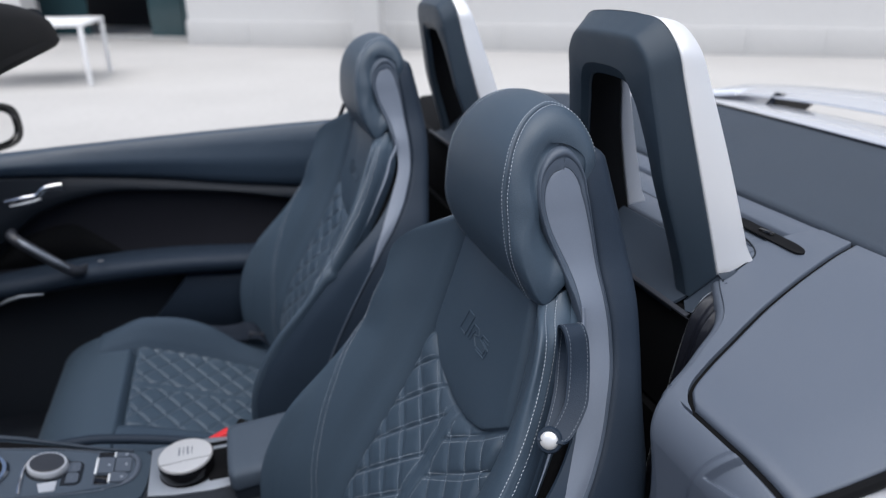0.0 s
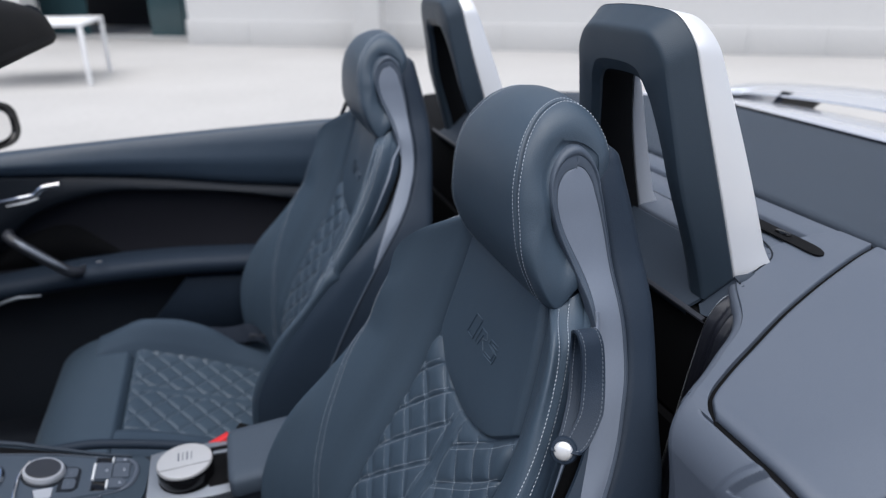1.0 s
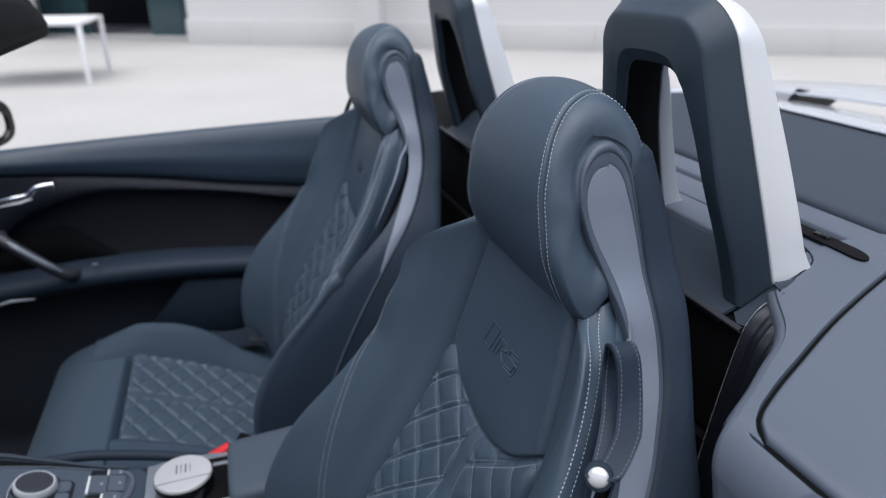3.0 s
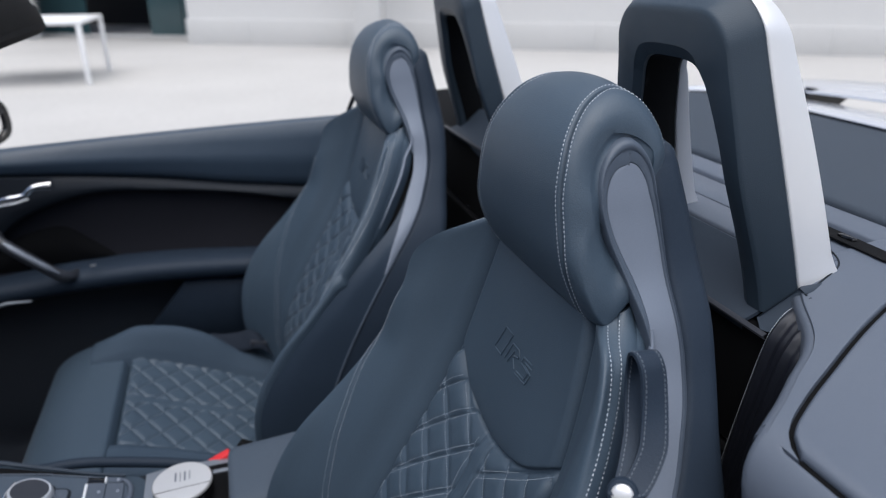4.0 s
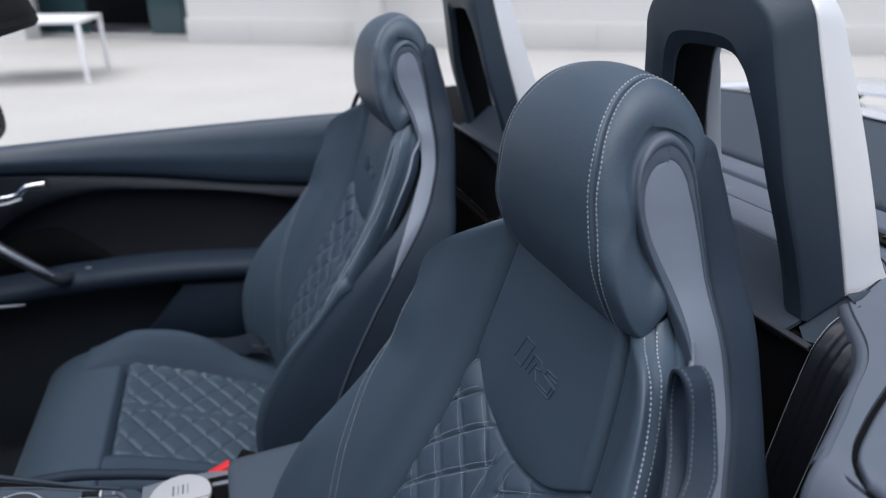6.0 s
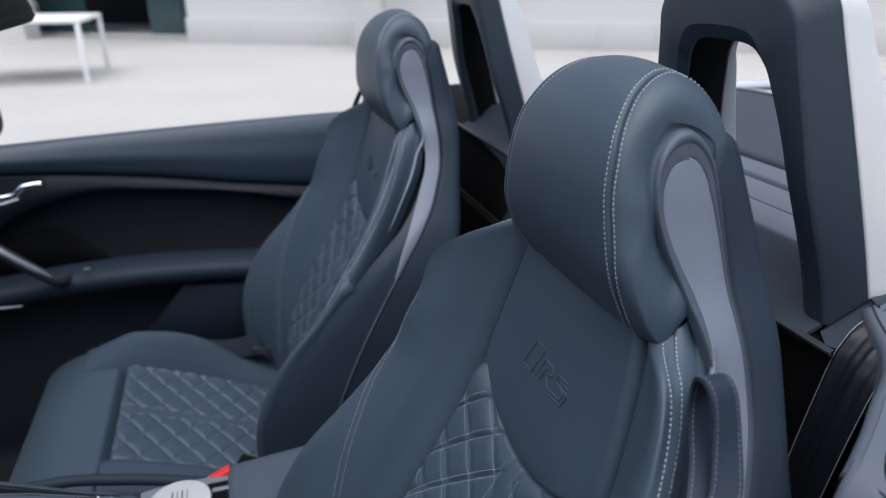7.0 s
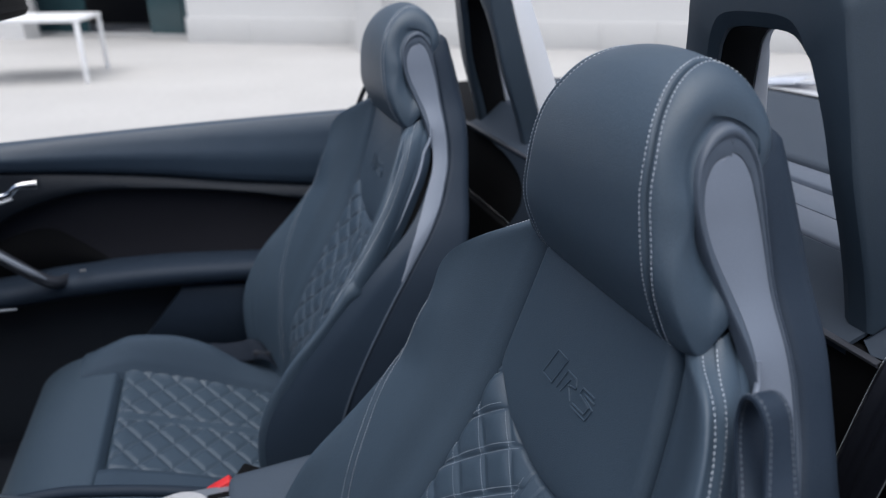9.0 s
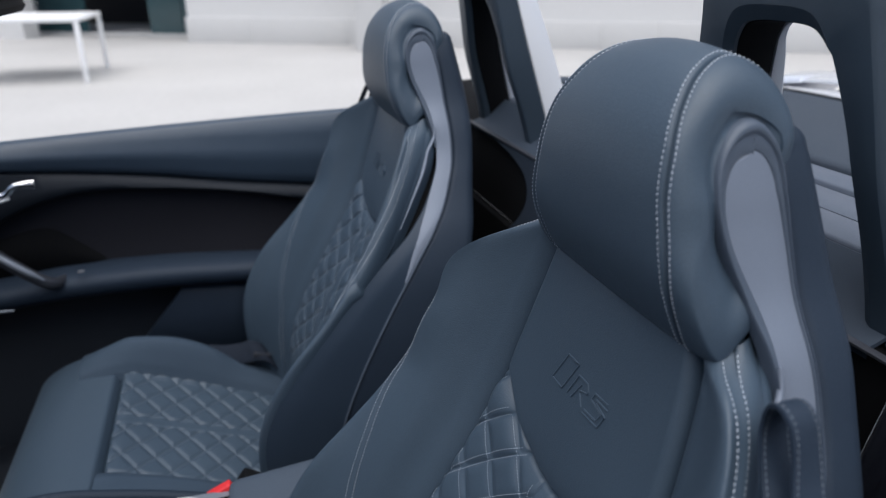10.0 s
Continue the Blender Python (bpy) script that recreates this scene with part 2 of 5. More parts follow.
# Backrest: rows from the shoulder down, columns from the middle of the back to its outer side.
ROW = np.arange(9.0)
B_Y = np.array([
    [0, 0.098, 0.108, 0.116, 0.117, 0.112, 0.100],
    [0, 0.110, 0.166, 0.174, 0.170, 0.157, 0.136],
    [0, 0.121, 0.180, 0.211, 0.212, 0.198, 0.168],
    [0, 0.126, 0.178, 0.225, 0.238, 0.235, 0.196],
    [0, 0.130, 0.180, 0.226, 0.247, 0.255, 0.232],
    [0, 0.134, 0.184, 0.226, 0.250, 0.262, 0.248],
    [0, 0.138, 0.186, 0.225, 0.248, 0.262, 0.255],
    [0, 0.140, 0.186, 0.222, 0.244, 0.260, 0.258],
    [0, 0.140, 0.186, 0.222, 0.244, 0.258, 0.258]])
B_X = np.array([
    [0.266, 0.266, 0.268, 0.281, 0.288, 0.296, 0.304],
    [0.252, 0.254, 0.237, 0.243, 0.260, 0.280, 0.300],
    [0.233, 0.233, 0.203, 0.196, 0.216, 0.252, 0.295],
    [0.214, 0.205, 0.168, 0.149, 0.162, 0.200, 0.272],
    [0.189, 0.172, 0.132, 0.103, 0.092, 0.122, 0.240],
    [0.152, 0.137, 0.097, 0.061, 0.032, 0.068, 0.215],
    [0.112, 0.098, 0.062, 0.022, -0.008, 0.036, 0.195],
    [0.078, 0.070, 0.044, 0.010, -0.018, 0.028, 0.180],
    [0.060, 0.060, 0.040, 0.010, -0.005, 0.035, 0.175]])
B_Z = np.array([
    [0.992, 0.985, 1.002, 1.008, 1.011, 1.013, 1.010],
    [0.938, 0.935, 0.957, 0.949, 0.945, 0.944, 0.948],
    [0.862, 0.862, 0.878, 0.868, 0.862, 0.862, 0.872],
    [0.790, 0.790, 0.800, 0.797, 0.796, 0.795, 0.798],
    [0.733, 0.728, 0.729, 0.723, 0.722, 0.722, 0.722],
    [0.672, 0.664, 0.660, 0.655, 0.655, 0.655, 0.655],
    [0.590, 0.585, 0.580, 0.575, 0.575, 0.575, 0.575],
    [0.500, 0.500, 0.495, 0.490, 0.490, 0.490, 0.490],
    [0.360, 0.360, 0.360, 0.360, 0.360, 0.360, 0.360]])


def back_point(a, b):
    """Backrest surface: a from -6 to 6 across, b from 0 at the shoulder to 8 at the seat. Arrays of equal shape."""
    a, b = np.broadcast_arrays(np.asarray(a, float), np.asarray(b, float))
    shape, s, a, b = a.shape, np.sign(a).ravel(), np.abs(a).ravel(), b.ravel()
    out = []
    for table in (B_X, B_Y, B_Z):
        odd = table is B_Y
        wide = np.hstack([(-1 if odd else 1) * table[:, 2:0:-1], table])
        rows = hermite(ROW, wide, b)
        i = np.clip(np.floor(a).astype(int), 0, 5)
        u = a - i
        k = np.arange(len(a))
        p0, p1, p2 = rows[k, i + 1], rows[k, i + 2], rows[k, i + 3]
        p3 = np.where(i < 5, rows[k, np.minimum(i + 4, 8)], 2 * p2 - p1)
        m1, m2 = (p2 - p0) / 2, (p3 - p1) / 2
        out.append((1 + 2 * u) * (1 - u) ** 2 * p1 + u * (1 - u) ** 2 * m1 + u * u * (3 - 2 * u) * p2 + u * u * (u - 1) * m2)
    x, y, z = out
    y = y * np.where(s == 0, 1, s)
    return np.stack([x, y, z], -1).reshape(*shape, 3)


def panel_edge(y):
    """Height of the smooth upper panel's lower edge at the distance y from the middle."""
    return hermite([0, 0.03, 0.075, 0.11, 0.2], [0.799, 0.802, 0.818, 0.843, 0.93], np.abs(y))


DIA_Y, DIA_S = 0.0335, 0.0254   # half widths of a quilting diamond on the cushion
# Quilting of the backrest: slope, start and spacing of its two families of lines.
DOWN, UP = (0.92, 0.790, 0.0515), (-0.80, 0.705, 0.0485)


def back_quilt(y, z, depth):
    """Puffed diamonds with sharp stitched lines; one family is a doubled seam on each half."""
    h = np.ones_like(y)
    for k, (m, c, step) in enumerate((DOWN, UP)):
        f = (z + m * np.abs(y) - c) / step
        d = np.abs(f - np.round(f)) * step * 0.74
        h = h * (1 - np.exp(-(d / 0.0048) ** 1.2))
        double = (y > 0) if k == 0 else (y <= 0)
        h = h - np.where(double, 0.35 * np.exp(-(d / 0.0014) ** 2), 0)
    return depth * h


def quilt(y, s, depth):
    """Puffed diamonds: y across, s along the cushion."""
    u, v = y / DIA_Y / 2 + s / DIA_S / 2, y / DIA_Y / 2 - s / DIA_S / 2
    d = np.minimum(np.abs(u - np.round(u)), np.abs(v - np.round(v))) * 2
    return depth * (1 - np.exp(-(d / 0.17) ** 1.3))


def rolled(d, r):
    """How far a padded edge of radius r falls away at the distance d from its seam."""
    return r - np.sqrt(np.maximum(r * r - np.maximum(r - d, 0) ** 2, 0))


def insert_point(q, b):
    """The middle of the backrest: smooth panel above, quilting below, a channel down the middle."""
    p = back_point(q, b)
    y, z = p[..., 1], p[..., 2]
    edge = np.abs(q)
    over = z - panel_edge(y)
    groove = np.exp(-(over / np.where(over > 0, 0.0016, 0.016)) ** 2) * 0.0048
    rim = rolled((1 - edge) * 0.12, 0.016)
    foot = 0.35 + 0.65 * smooth(0.085, 0.03, np.abs(y))
    puff = np.where(over > 0, -0.0065 * foot * np.exp(-over / 0.014), -0.0065 * foot * np.exp(over / 0.010))
    below = smooth(0.0, 0.005, -over)
    mid = np.exp(-(np.abs(y) / 0.011) ** 4)
    qd = back_quilt(y, z, 0.0036) * below * (1 - mid) + mid * below * (0.0035 - 0.003 * np.exp(-((np.abs(y) - 0.010) / 0.0018) ** 2))
    h = puff + qd - groove - rim
    return p + h[..., None] * np.array([-0.94, 0, 0.34])


def shift(p):
    p = np.array(p, float)
    p[..., 1] += YC
    return p


seat = thing("sports_seat", (0.1, YC, 0.2), "dark blue-grey leather sports seat with quilted back and pale stitching", "seat", "seats of the roadster")

fall = 1 - 0.14 * np.linspace(0, 1, 26) ** 2
q, b = np.meshgrid(np.r_[-fall[:-1], np.linspace(-0.86, 0.86, 134), fall[:-1][::-1]], np.r_[np.linspace(0, 1.4, 50)[:-1], np.linspace(1.4, 3.4, 260)[:-1], np.linspace(3.4, 8, 150)], indexing="ij")
sheet("back_cushion", shift(insert_point(q, b)), LEATHER, seat, "smooth upper panel over diamond-quilted leather", 0.03, (1, 0, 0))


SEAM_A = lambda b: hermite([0, 0.45, 0.7, 1.1, 1.6, 2.1, 3.0, 4.0, 5.0, 5.7, 6.4, 8.0], [2.85, 2.9, 3.12, 3.27, 3.30, 3.18, 3.16, 2.78, 2.42, 2.12, 1.8, 1.5], b)


def bolster_edge(b):
    """How far round the bolster's leather reaches before the open gap to the trim."""
    return hermite([0, 0.5, 0.8, 1.1, 1.65, 2.2, 2.93, 3.5, 4.1, 5.2, 8.0], [6, 5.5, 5.1, 4.9, 4.45, 4.35, 4.55, 4.8, 5.0, 5.1, 5.1], b)


SHOULDER = np.array([-0.016, 0.012, 0.0])   # padding of the inner shoulder


def side_bolster(sign):
    a, b = np.meshgrid(np.r_[1 + 0.3 * np.linspace(0, 1, 22)[:-1] ** 2, np.linspace(1.3, 2.8, 66)[:-1], np.linspace(2.8, 3.5, 61)[:-1], np.linspace(3.5, 6, 20)], np.linspace(0, 8, 110), indexing="ij")
    limit = bolster_edge(b)
    a = np.where(a > 3.5, 3.5 + (a - 3.5) * (limit - 3.5) / 2.5, a)
    p = back_point(a * sign, b)
    if sign > 0:
        p[..., 1] += 0.006 * smooth(2.8, 4.2, a) * smooth(-0.3, 0.6, b) * smooth(2.8, 1.8, b)
        p[..., 0] -= 0.019 * smooth(1.1, 2.8, a) * smooth(0.2, 1.1, b) * smooth(3.0, 1.9, b)
        p += (np.exp(-((b - 1.2) / 0.45) ** 2) * smooth(1.6, 3.0, a))[..., None] * SHOULDER
    else:
        p[..., 2] -= 0.016 * smooth(0.7, 0.0, b) * smooth(1.0, 1.6, a)
    rate = np.linalg.norm(back_point(SEAM_A(b[0]) + 0.05, b[0]) - back_point(SEAM_A(b[0]) - 0.05, b[0]), axis=1) / 0.1
    pitch = np.linalg.norm(back_point(np.full(b.shape[1], 1.5), b[0]) - back_point(np.ones(b.shape[1]), b[0]), axis=1) * 2
    seam = np.exp(-((a - SEAM_A(b)) * rate[None, :] / 0.0016) ** 2) * 0.0036 + rolled((a - 1) * pitch[None, :], 0.018) + np.exp(-((b - 3.05 - 0.25 * (a - 3)) / 0.07) ** 2) * smooth(2.2, 3.2, a) * (0.010 if sign < 0 else 0.0)
    p[..., 0] += seam
    curl = np.clip((a - 3.5) / np.maximum(limit - 3.5, 0.1), 0, 1) ** 3 * smooth(0.8, 1.6, b)
    p[..., 1] -= sign * 0.016 * curl
    p[..., 0] += 0.010 * curl
    sheet("bolster", shift(p), LEATHER, seat, "side bolster with twin rows of stitches", 0.02, (0.8, -sign * 0.5, 0))
    lines = []
    for off in (-0.0046, 0.0046):
        bb = np.linspace(0.05, 7.5, 240)
        rate = np.linalg.norm(back_point(SEAM_A(bb) + 0.05, bb) - back_point(SEAM_A(bb) - 0.05, bb), axis=1) / 0.1
        pp = back_point((SEAM_A(bb) + off / rate) * sign, bb)
        pp[:, 2] -= 0.016 * smooth(0.7, 0.0, bb) if sign < 0 else 0
        if sign > 0:
            pp[:, 0] -= 0.019 * smooth(0.2, 1.1, bb) * smooth(3.0, 1.9, bb)
            pp += np.exp(-((bb - 1.2) / 0.45) ** 2)[:, None] * SHOULDER
        nn = np.tile(np.array([-0.9, sign * 0.35, 0.25]), (240, 1))
        lines.append(list(zip(shift(pp), nn)))
    stitches("stitching", lines, THREAD, seat, 0.0037, 0.0021, 0.00038)


side_bolster(1)
side_bolster(-1)

# quilting thread: single rows one way, doubled rows along the seams
lines = []
bs = np.linspace(1.2, 8, 400)
zc = back_point(np.zeros(400), bs)[:, 2]
ya = np.linspace(0.0150, 0.140, 150)
for k, (m, c, step) in enumerate((DOWN, UP)):
    for n in range(-14, 9):
        for sg in (1, -1):
            double = (sg > 0) == (k == 0)
            for off in ((-0.0042, 0.0042) if double else (0.0,)):
                zz = c + n * step - m * ya + off
                bb = np.interp(-zz, -zc, bs)
                qq = ya / back_point(np.ones_like(bb), bb)[:, 1]
                ok = (zz < panel_edge(ya) - 0.004) & (zz > 0.47) & (qq < 0.97)
                idx = np.nonzero(ok)[0]
                if len(idx) > 5:
                    pq = insert_point(sg * qq[idx], bb[idx])
                    lines.append([(e, (-0.94, 0, 0.34)) for e in shift(pq)])
bb = np.interp(-np.linspace(0.790, 0.50, 160), -zc, bs)
for sg in (-1, 1):
    p = insert_point(sg * 0.0145 / back_point(np.ones_like(bb), bb)[:, 1], bb)
    lines.append([(c, (-0.94, 0, 0.34)) for c in shift(p)])
stitches("stitching", lines, QUILT_THREAD, seat, 0.0030, 0.0017, 0.00028)

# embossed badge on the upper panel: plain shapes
def on_panel(u, v):
    """u across (towards the outside of the car positive), v up, in metres from the badge's middle."""
    u, v = u * 1.10, v * 0.85
    z = 0.897 + v
    bb = np.interp(-z, -zc, bs)
    y = -u - 0.004
    return shift(insert_point(np.array([y / back_point(1.0, bb)[..., 1]]), np.array([bb])))[0] + np.array([-0.0002, 0, 0])


bs = np.linspace(0.2, 8, 500)
zc = back_point(np.zeros(500), bs)[:, 2]
bm = bmesh.new()


def emboss(pts, closed=False):
    fine = []
    pts = pts + pts[:1] if closed else pts
    for (u0, v0), (u1, v1) in zip(pts, pts[1:]):
        fine += [(u0 + (u1 - u0) * k / 6, v0 + (v1 - v0) * k / 6) for k in range(6)]
    fine.append(pts[-1])
    tube_bm(bm, [on_panel(u, v) for u, v in fine], 0.0009, 6)


emboss([(-0.036, -0.016), (-0.024, 0.018), (-0.008, 0.018), (-0.020, -0.016)], True)
emboss([(-0.012, -0.014), (-0.004, 0.010), (0.008, 0.010), (0.011, 0.002), (0.001, -0.002), (0.008, -0.014)])
emboss([(-0.006, -0.014), (0.002, 0.005)])
emboss([(0.032, 0.010), (0.018, 0.009), (0.016, 0.001), (0.029, -0.003), (0.026, -0.012), (0.012, -0.013)])
emboss([(0.033, 0.005), (0.021, 0.005), (0.021, 0.002), (0.033, -0.002), (0.029, -0.016), (0.011, -0.017)])
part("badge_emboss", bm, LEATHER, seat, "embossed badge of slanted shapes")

# trim beside the headrest: heights, front and rear edges
T_Z = [1.126, 1.1235, 1.117, 1.107, 1.085, 1.055, 1.020, 0.990, 0.960, 0.930, 0.905, 0.876, 0.850, 0.800, 0.720, 0.640, 0.560, 0.450]
T_F = [0.2965, 0.287, 0.279, 0.2725, 0.2675, 0.2725, 0.285, 0.2935, 0.297, 0.293, 0.281, 0.263, 0.240, 0.183, 0.104, 0.035, -0.005, -0.010]
T_R = [0.2965, 0.304, 0.309, 0.3135, 0.319, 0.3225, 0.3245, 0.3255, 0.325, 0.320, 0.310, 0.296, 0.278, 0.240, 0.188, 0.146, 0.115, 0.100]

# outline of the trim: up its rear edge, round the drop's top and down its front edge, as (x, z)
TRIM_ARC = np.r_[1.126 - 0.041 * np.linspace(0, 1, 40) ** 2, np.linspace(1.083, 0.45, 150)]
TRIM_FRONT, rear = np.interp(-TRIM_ARC, -np.array(T_Z), T_F), np.interp(-TRIM_ARC, -np.array(T_Z), T_R)
TRIM_FRONT[40:], rear[40:] = hermite(-np.array(T_Z), T_F, -TRIM_ARC[40:]), hermite(-np.array(T_Z), T_R, -TRIM_ARC[40:])
ang = np.arccos(np.clip(1 - (1.126 - TRIM_ARC[:40]) / 0.041, -1, 1))
TRIM_FRONT[:40], rear[:40] = 0.2965 - 0.029 * np.sin(ang), 0.2965 + 0.0225 * np.sin(ang)
TRIM_LINE = np.r_[np.stack([rear, TRIM_ARC], -1)[::-1], np.stack([TRIM_FRONT, TRIM_ARC], -1)[1:]]


# headrest: the outline of its side, turned into a body with rounded, stitched edges
H_X = [0.266, 0.249, 0.236, 0.233, 0.239, 0.252, 0.272, 0.299, 0.323, 0.337, 0.341, 0.335, 0.318, 0.300, 0.282]
H_Z = [0.978, 1.003, 1.036, 1.080, 1.114, 1.139, 1.158, 1.166, 1.156, 1.132, 1.106, 1.070, 1.030, 1.004, 0.988]
N_OUT = 180


def head_outline(k):
    n = len(H_X)
    ext = lambda v: np.array([v[-2], v[-1], *v, v[0], v[1], v[2]])
    return [hermite(np.arange(-2.0, n + 3), ext(v), k) for v in (H_X, H_Z)]


kk = np.linspace(0, len(H_X), N_OUT, endpoint=False)
hx, hz = head_outline(kk)
HC = np.array([0.290, 1.085])
rad = np.stack([hx - HC[0], hz - HC[1]], -1)
rad /= np.linalg.norm(rad, axis=1)[:, None]


P_Z = [1.172, 1.150, 1.125, 1.105, 1.080, 1.050, 1.020, 0.990, 0.970]
P_Y = [0.075, 0.079, 0.084, 0.089, 0.095, 0.100, 0.109, 0.117, 0.119]


def side_plane(z):
    """Half width of the headrest's flat side at the height z."""
    return hermite(-np.array(P_Z), P_Y, -np.asarray(z, float))


# half width at which the twin-stitched seam runs round the outline
SEAM_HALF = [0.0905, 0.0940, 0.0930, 0.0835, 0.0765, 0.0660, 0.0550, 0.0460, 0.0500, 0.0640, 0.0720, 0.0780, 0.0830, 0.0860, 0.0880]
seam_half = hermite(np.arange(-2.0, 18), np.array([*SEAM_HALF[-2:], *SEAM_HALF, *SEAM_HALF[:3]]), kk)
behind = smooth(0.295, 0.320, hx) * smooth(1.13, 1.09, hz)
side_half = side_plane(hz) + 0.001 - 0.007 * behind
seam_half = np.minimum(seam_half, side_half - 0.006)
base = 1 - 0.75 * smooth(1.070, 0.985, hz)
shoulder = np.maximum(0.020, (side_half - seam_half) * 1.0) * base


def head_ring(t, side):
    """t 0..1 over the front face, 1..2 round the shoulder, 2..3 over the side face; t is a number or one for each point."""
    t = np.broadcast_to(np.asarray(t, float), hx.shape)
    w = np.clip(t - 1, 0, 1) * math.pi / 2
    u = np.clip(t - 2, 0, 1)
    y = seam_half * np.clip(t, 0, 1) + (side_half - seam_half) * np.sin(w)
    inset = 0.005 * np.clip(t, 0, 1) ** 2 * base + shoulder * (1 - np.cos(w))
    d = np.where(t < 1, (1 - t) * seam_half, w * (side_half - seam_half))
    inset = inset + 0.0046 * np.exp(-(d / 0.0017) ** 2)
    x, z = hx - rad[:, 0] * inset, hz - rad[:, 1] * inset
    f = 1 - 0.9 * u
    x, z = HC[0] + (x - HC[0]) * f, HC[1] + (z - HC[1]) * f
    in_trim = np.minimum.reduce([x - np.interp(-z, -np.array(T_Z), T_F), np.interp(-z, -np.array(T_Z), T_R) - x, 1.126 - z])
    near = np.sqrt(((np.stack([x, z], -1)[:, None] - TRIM_LINE[None]) ** 2).sum(-1)).min(1) * np.where(in_trim > 0, 1, -1)
    sunk = smooth(1.008, 1.045, z) * (0.0026 * smooth(-0.009, -0.001, near) + 0.011 * smooth(0.002, 0.009, near))
    flat = side_plane(z) + 0.001 - 0.007 * behind - sunk - 0.010 * smooth(0.5, 0.8, u)
    y = np.where(t > 2, side_half * (1 - smooth(0, 0.5, u)) + flat * smooth(0, 0.5, u) - sunk * (1 - smooth(0, 0.5, u)), y)
    return np.stack([x, side * y, z], -1)


ts = np.r_[np.linspace(0, 0.88, 10)[:-1], 0.88, 0.92, 0.945, 0.96, 0.97, 0.98, 0.988, 0.994, 1, 1.02, 1.04, 1.07, 1.10, 1.14, 1.20, np.linspace(1.28, 2, 9)[:-1], np.linspace(2, 3, 60)]
rings = [shift(head_ring(abs(t), 1 if t >= 0 else -1)) for t in np.r_[-ts[::-1], ts[1:]]]
loft("headrest", rings, LEATHER, seat, "integrated headrest with stitched edges")
lines = []
for side in (1, -1):
    for t, lean in ((1 - 0.0045 / seam_half, 0.3), (1 + np.arcsin(np.clip(0.0045 / (side_half - seam_half), 0, 0.7)) * 2 / math.pi, 0.6)):
        r = shift(head_ring(t, side))
        nn = np.stack([rad[:, 0], np.full(N_OUT, side * lean), rad[:, 1]], -1)
        lines.append([(r[i], nn[i]) for i in range(0, int(N_OUT * 9.6 / 15))])
stitches("stitching", lines, THREAD, seat, 0.0037, 0.0021, 0.00033)
loft("neck", [[(x, YC + y * w, z) for x, y in ((0.292, -1), (0.335, -1), (0.335, 1), (0.292, 1))] for z, w in ((0.93, 0.125), (0.99, 0.108), (1.06, 0.090))], LEATHER_HARD, seat, "dark core below the headrest")

# back shell and its flanks: heights, half widths and the line of the flank
S_Z = [1.119, 1.115, 1.105, 1.090, 1.060, 1.020, 0.985, 0.945, 0.909, 0.876, 0.850, 0.800, 0.720, 0.620, 0.500, 0.400]
S_W = [0.066, 0.074, 0.081, 0.088, 0.098, 0.113, 0.135, 0.155, 0.176, 0.196, 0.213, 0.235, 0.252, 0.260, 0.262, 0.262]
S_F = [0.334, 0.327, 0.321, 0.318, 0.322, 0.326, 0.327, 0.325, 0.313, 0.297, 0.279, 0.241, 0.189, 0.137, 0.107, 0.098]
S_B = [0.342, 0.347, 0.351, 0.354, 0.360, 0.366, 0.366, 0.362, 0.356, 0.350, 0.345, 0.333, 0.314, 0.290, 0.260, 0.240]


def shell_at(z):
    """Half width, front edge and back of the shell at the height z."""
    z = -np.asarray(z, float)
    return [hermite(-np.array(S_Z), v, z) for v in (S_W, S_F, S_B)]


rings = []
for z in np.r_[np.linspace(1.119, 1.090, 9)[:-1], np.linspace(1.090, 0.4, 60)]:
    w, x0, x1 = shell_at(z)
    r = min(0.020, (x1 - x0) * 0.45)
    ring = []
    f = min(0.009, r)
    for cx, cy, a0, rr in ((x0 + f, w - f, 90, f), (x0 + f, -w + f, 180, f), (x1 - r, -w + r, 270, r), (x1 - r, w - r, 0, r)):
        for k in range(7):
            a = radians(a0 + 15 * k)
            ring.append((cx + rr * math.cos(a), YC + cy + rr * math.sin(a), z))
    rings.append(ring)
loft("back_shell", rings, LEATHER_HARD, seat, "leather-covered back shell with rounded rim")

# grey trim: a drop-shaped plate beside the headrest that runs on as a band down the flank; the band's fade into shade
# is drawn by satin tapering over a darker lower piece


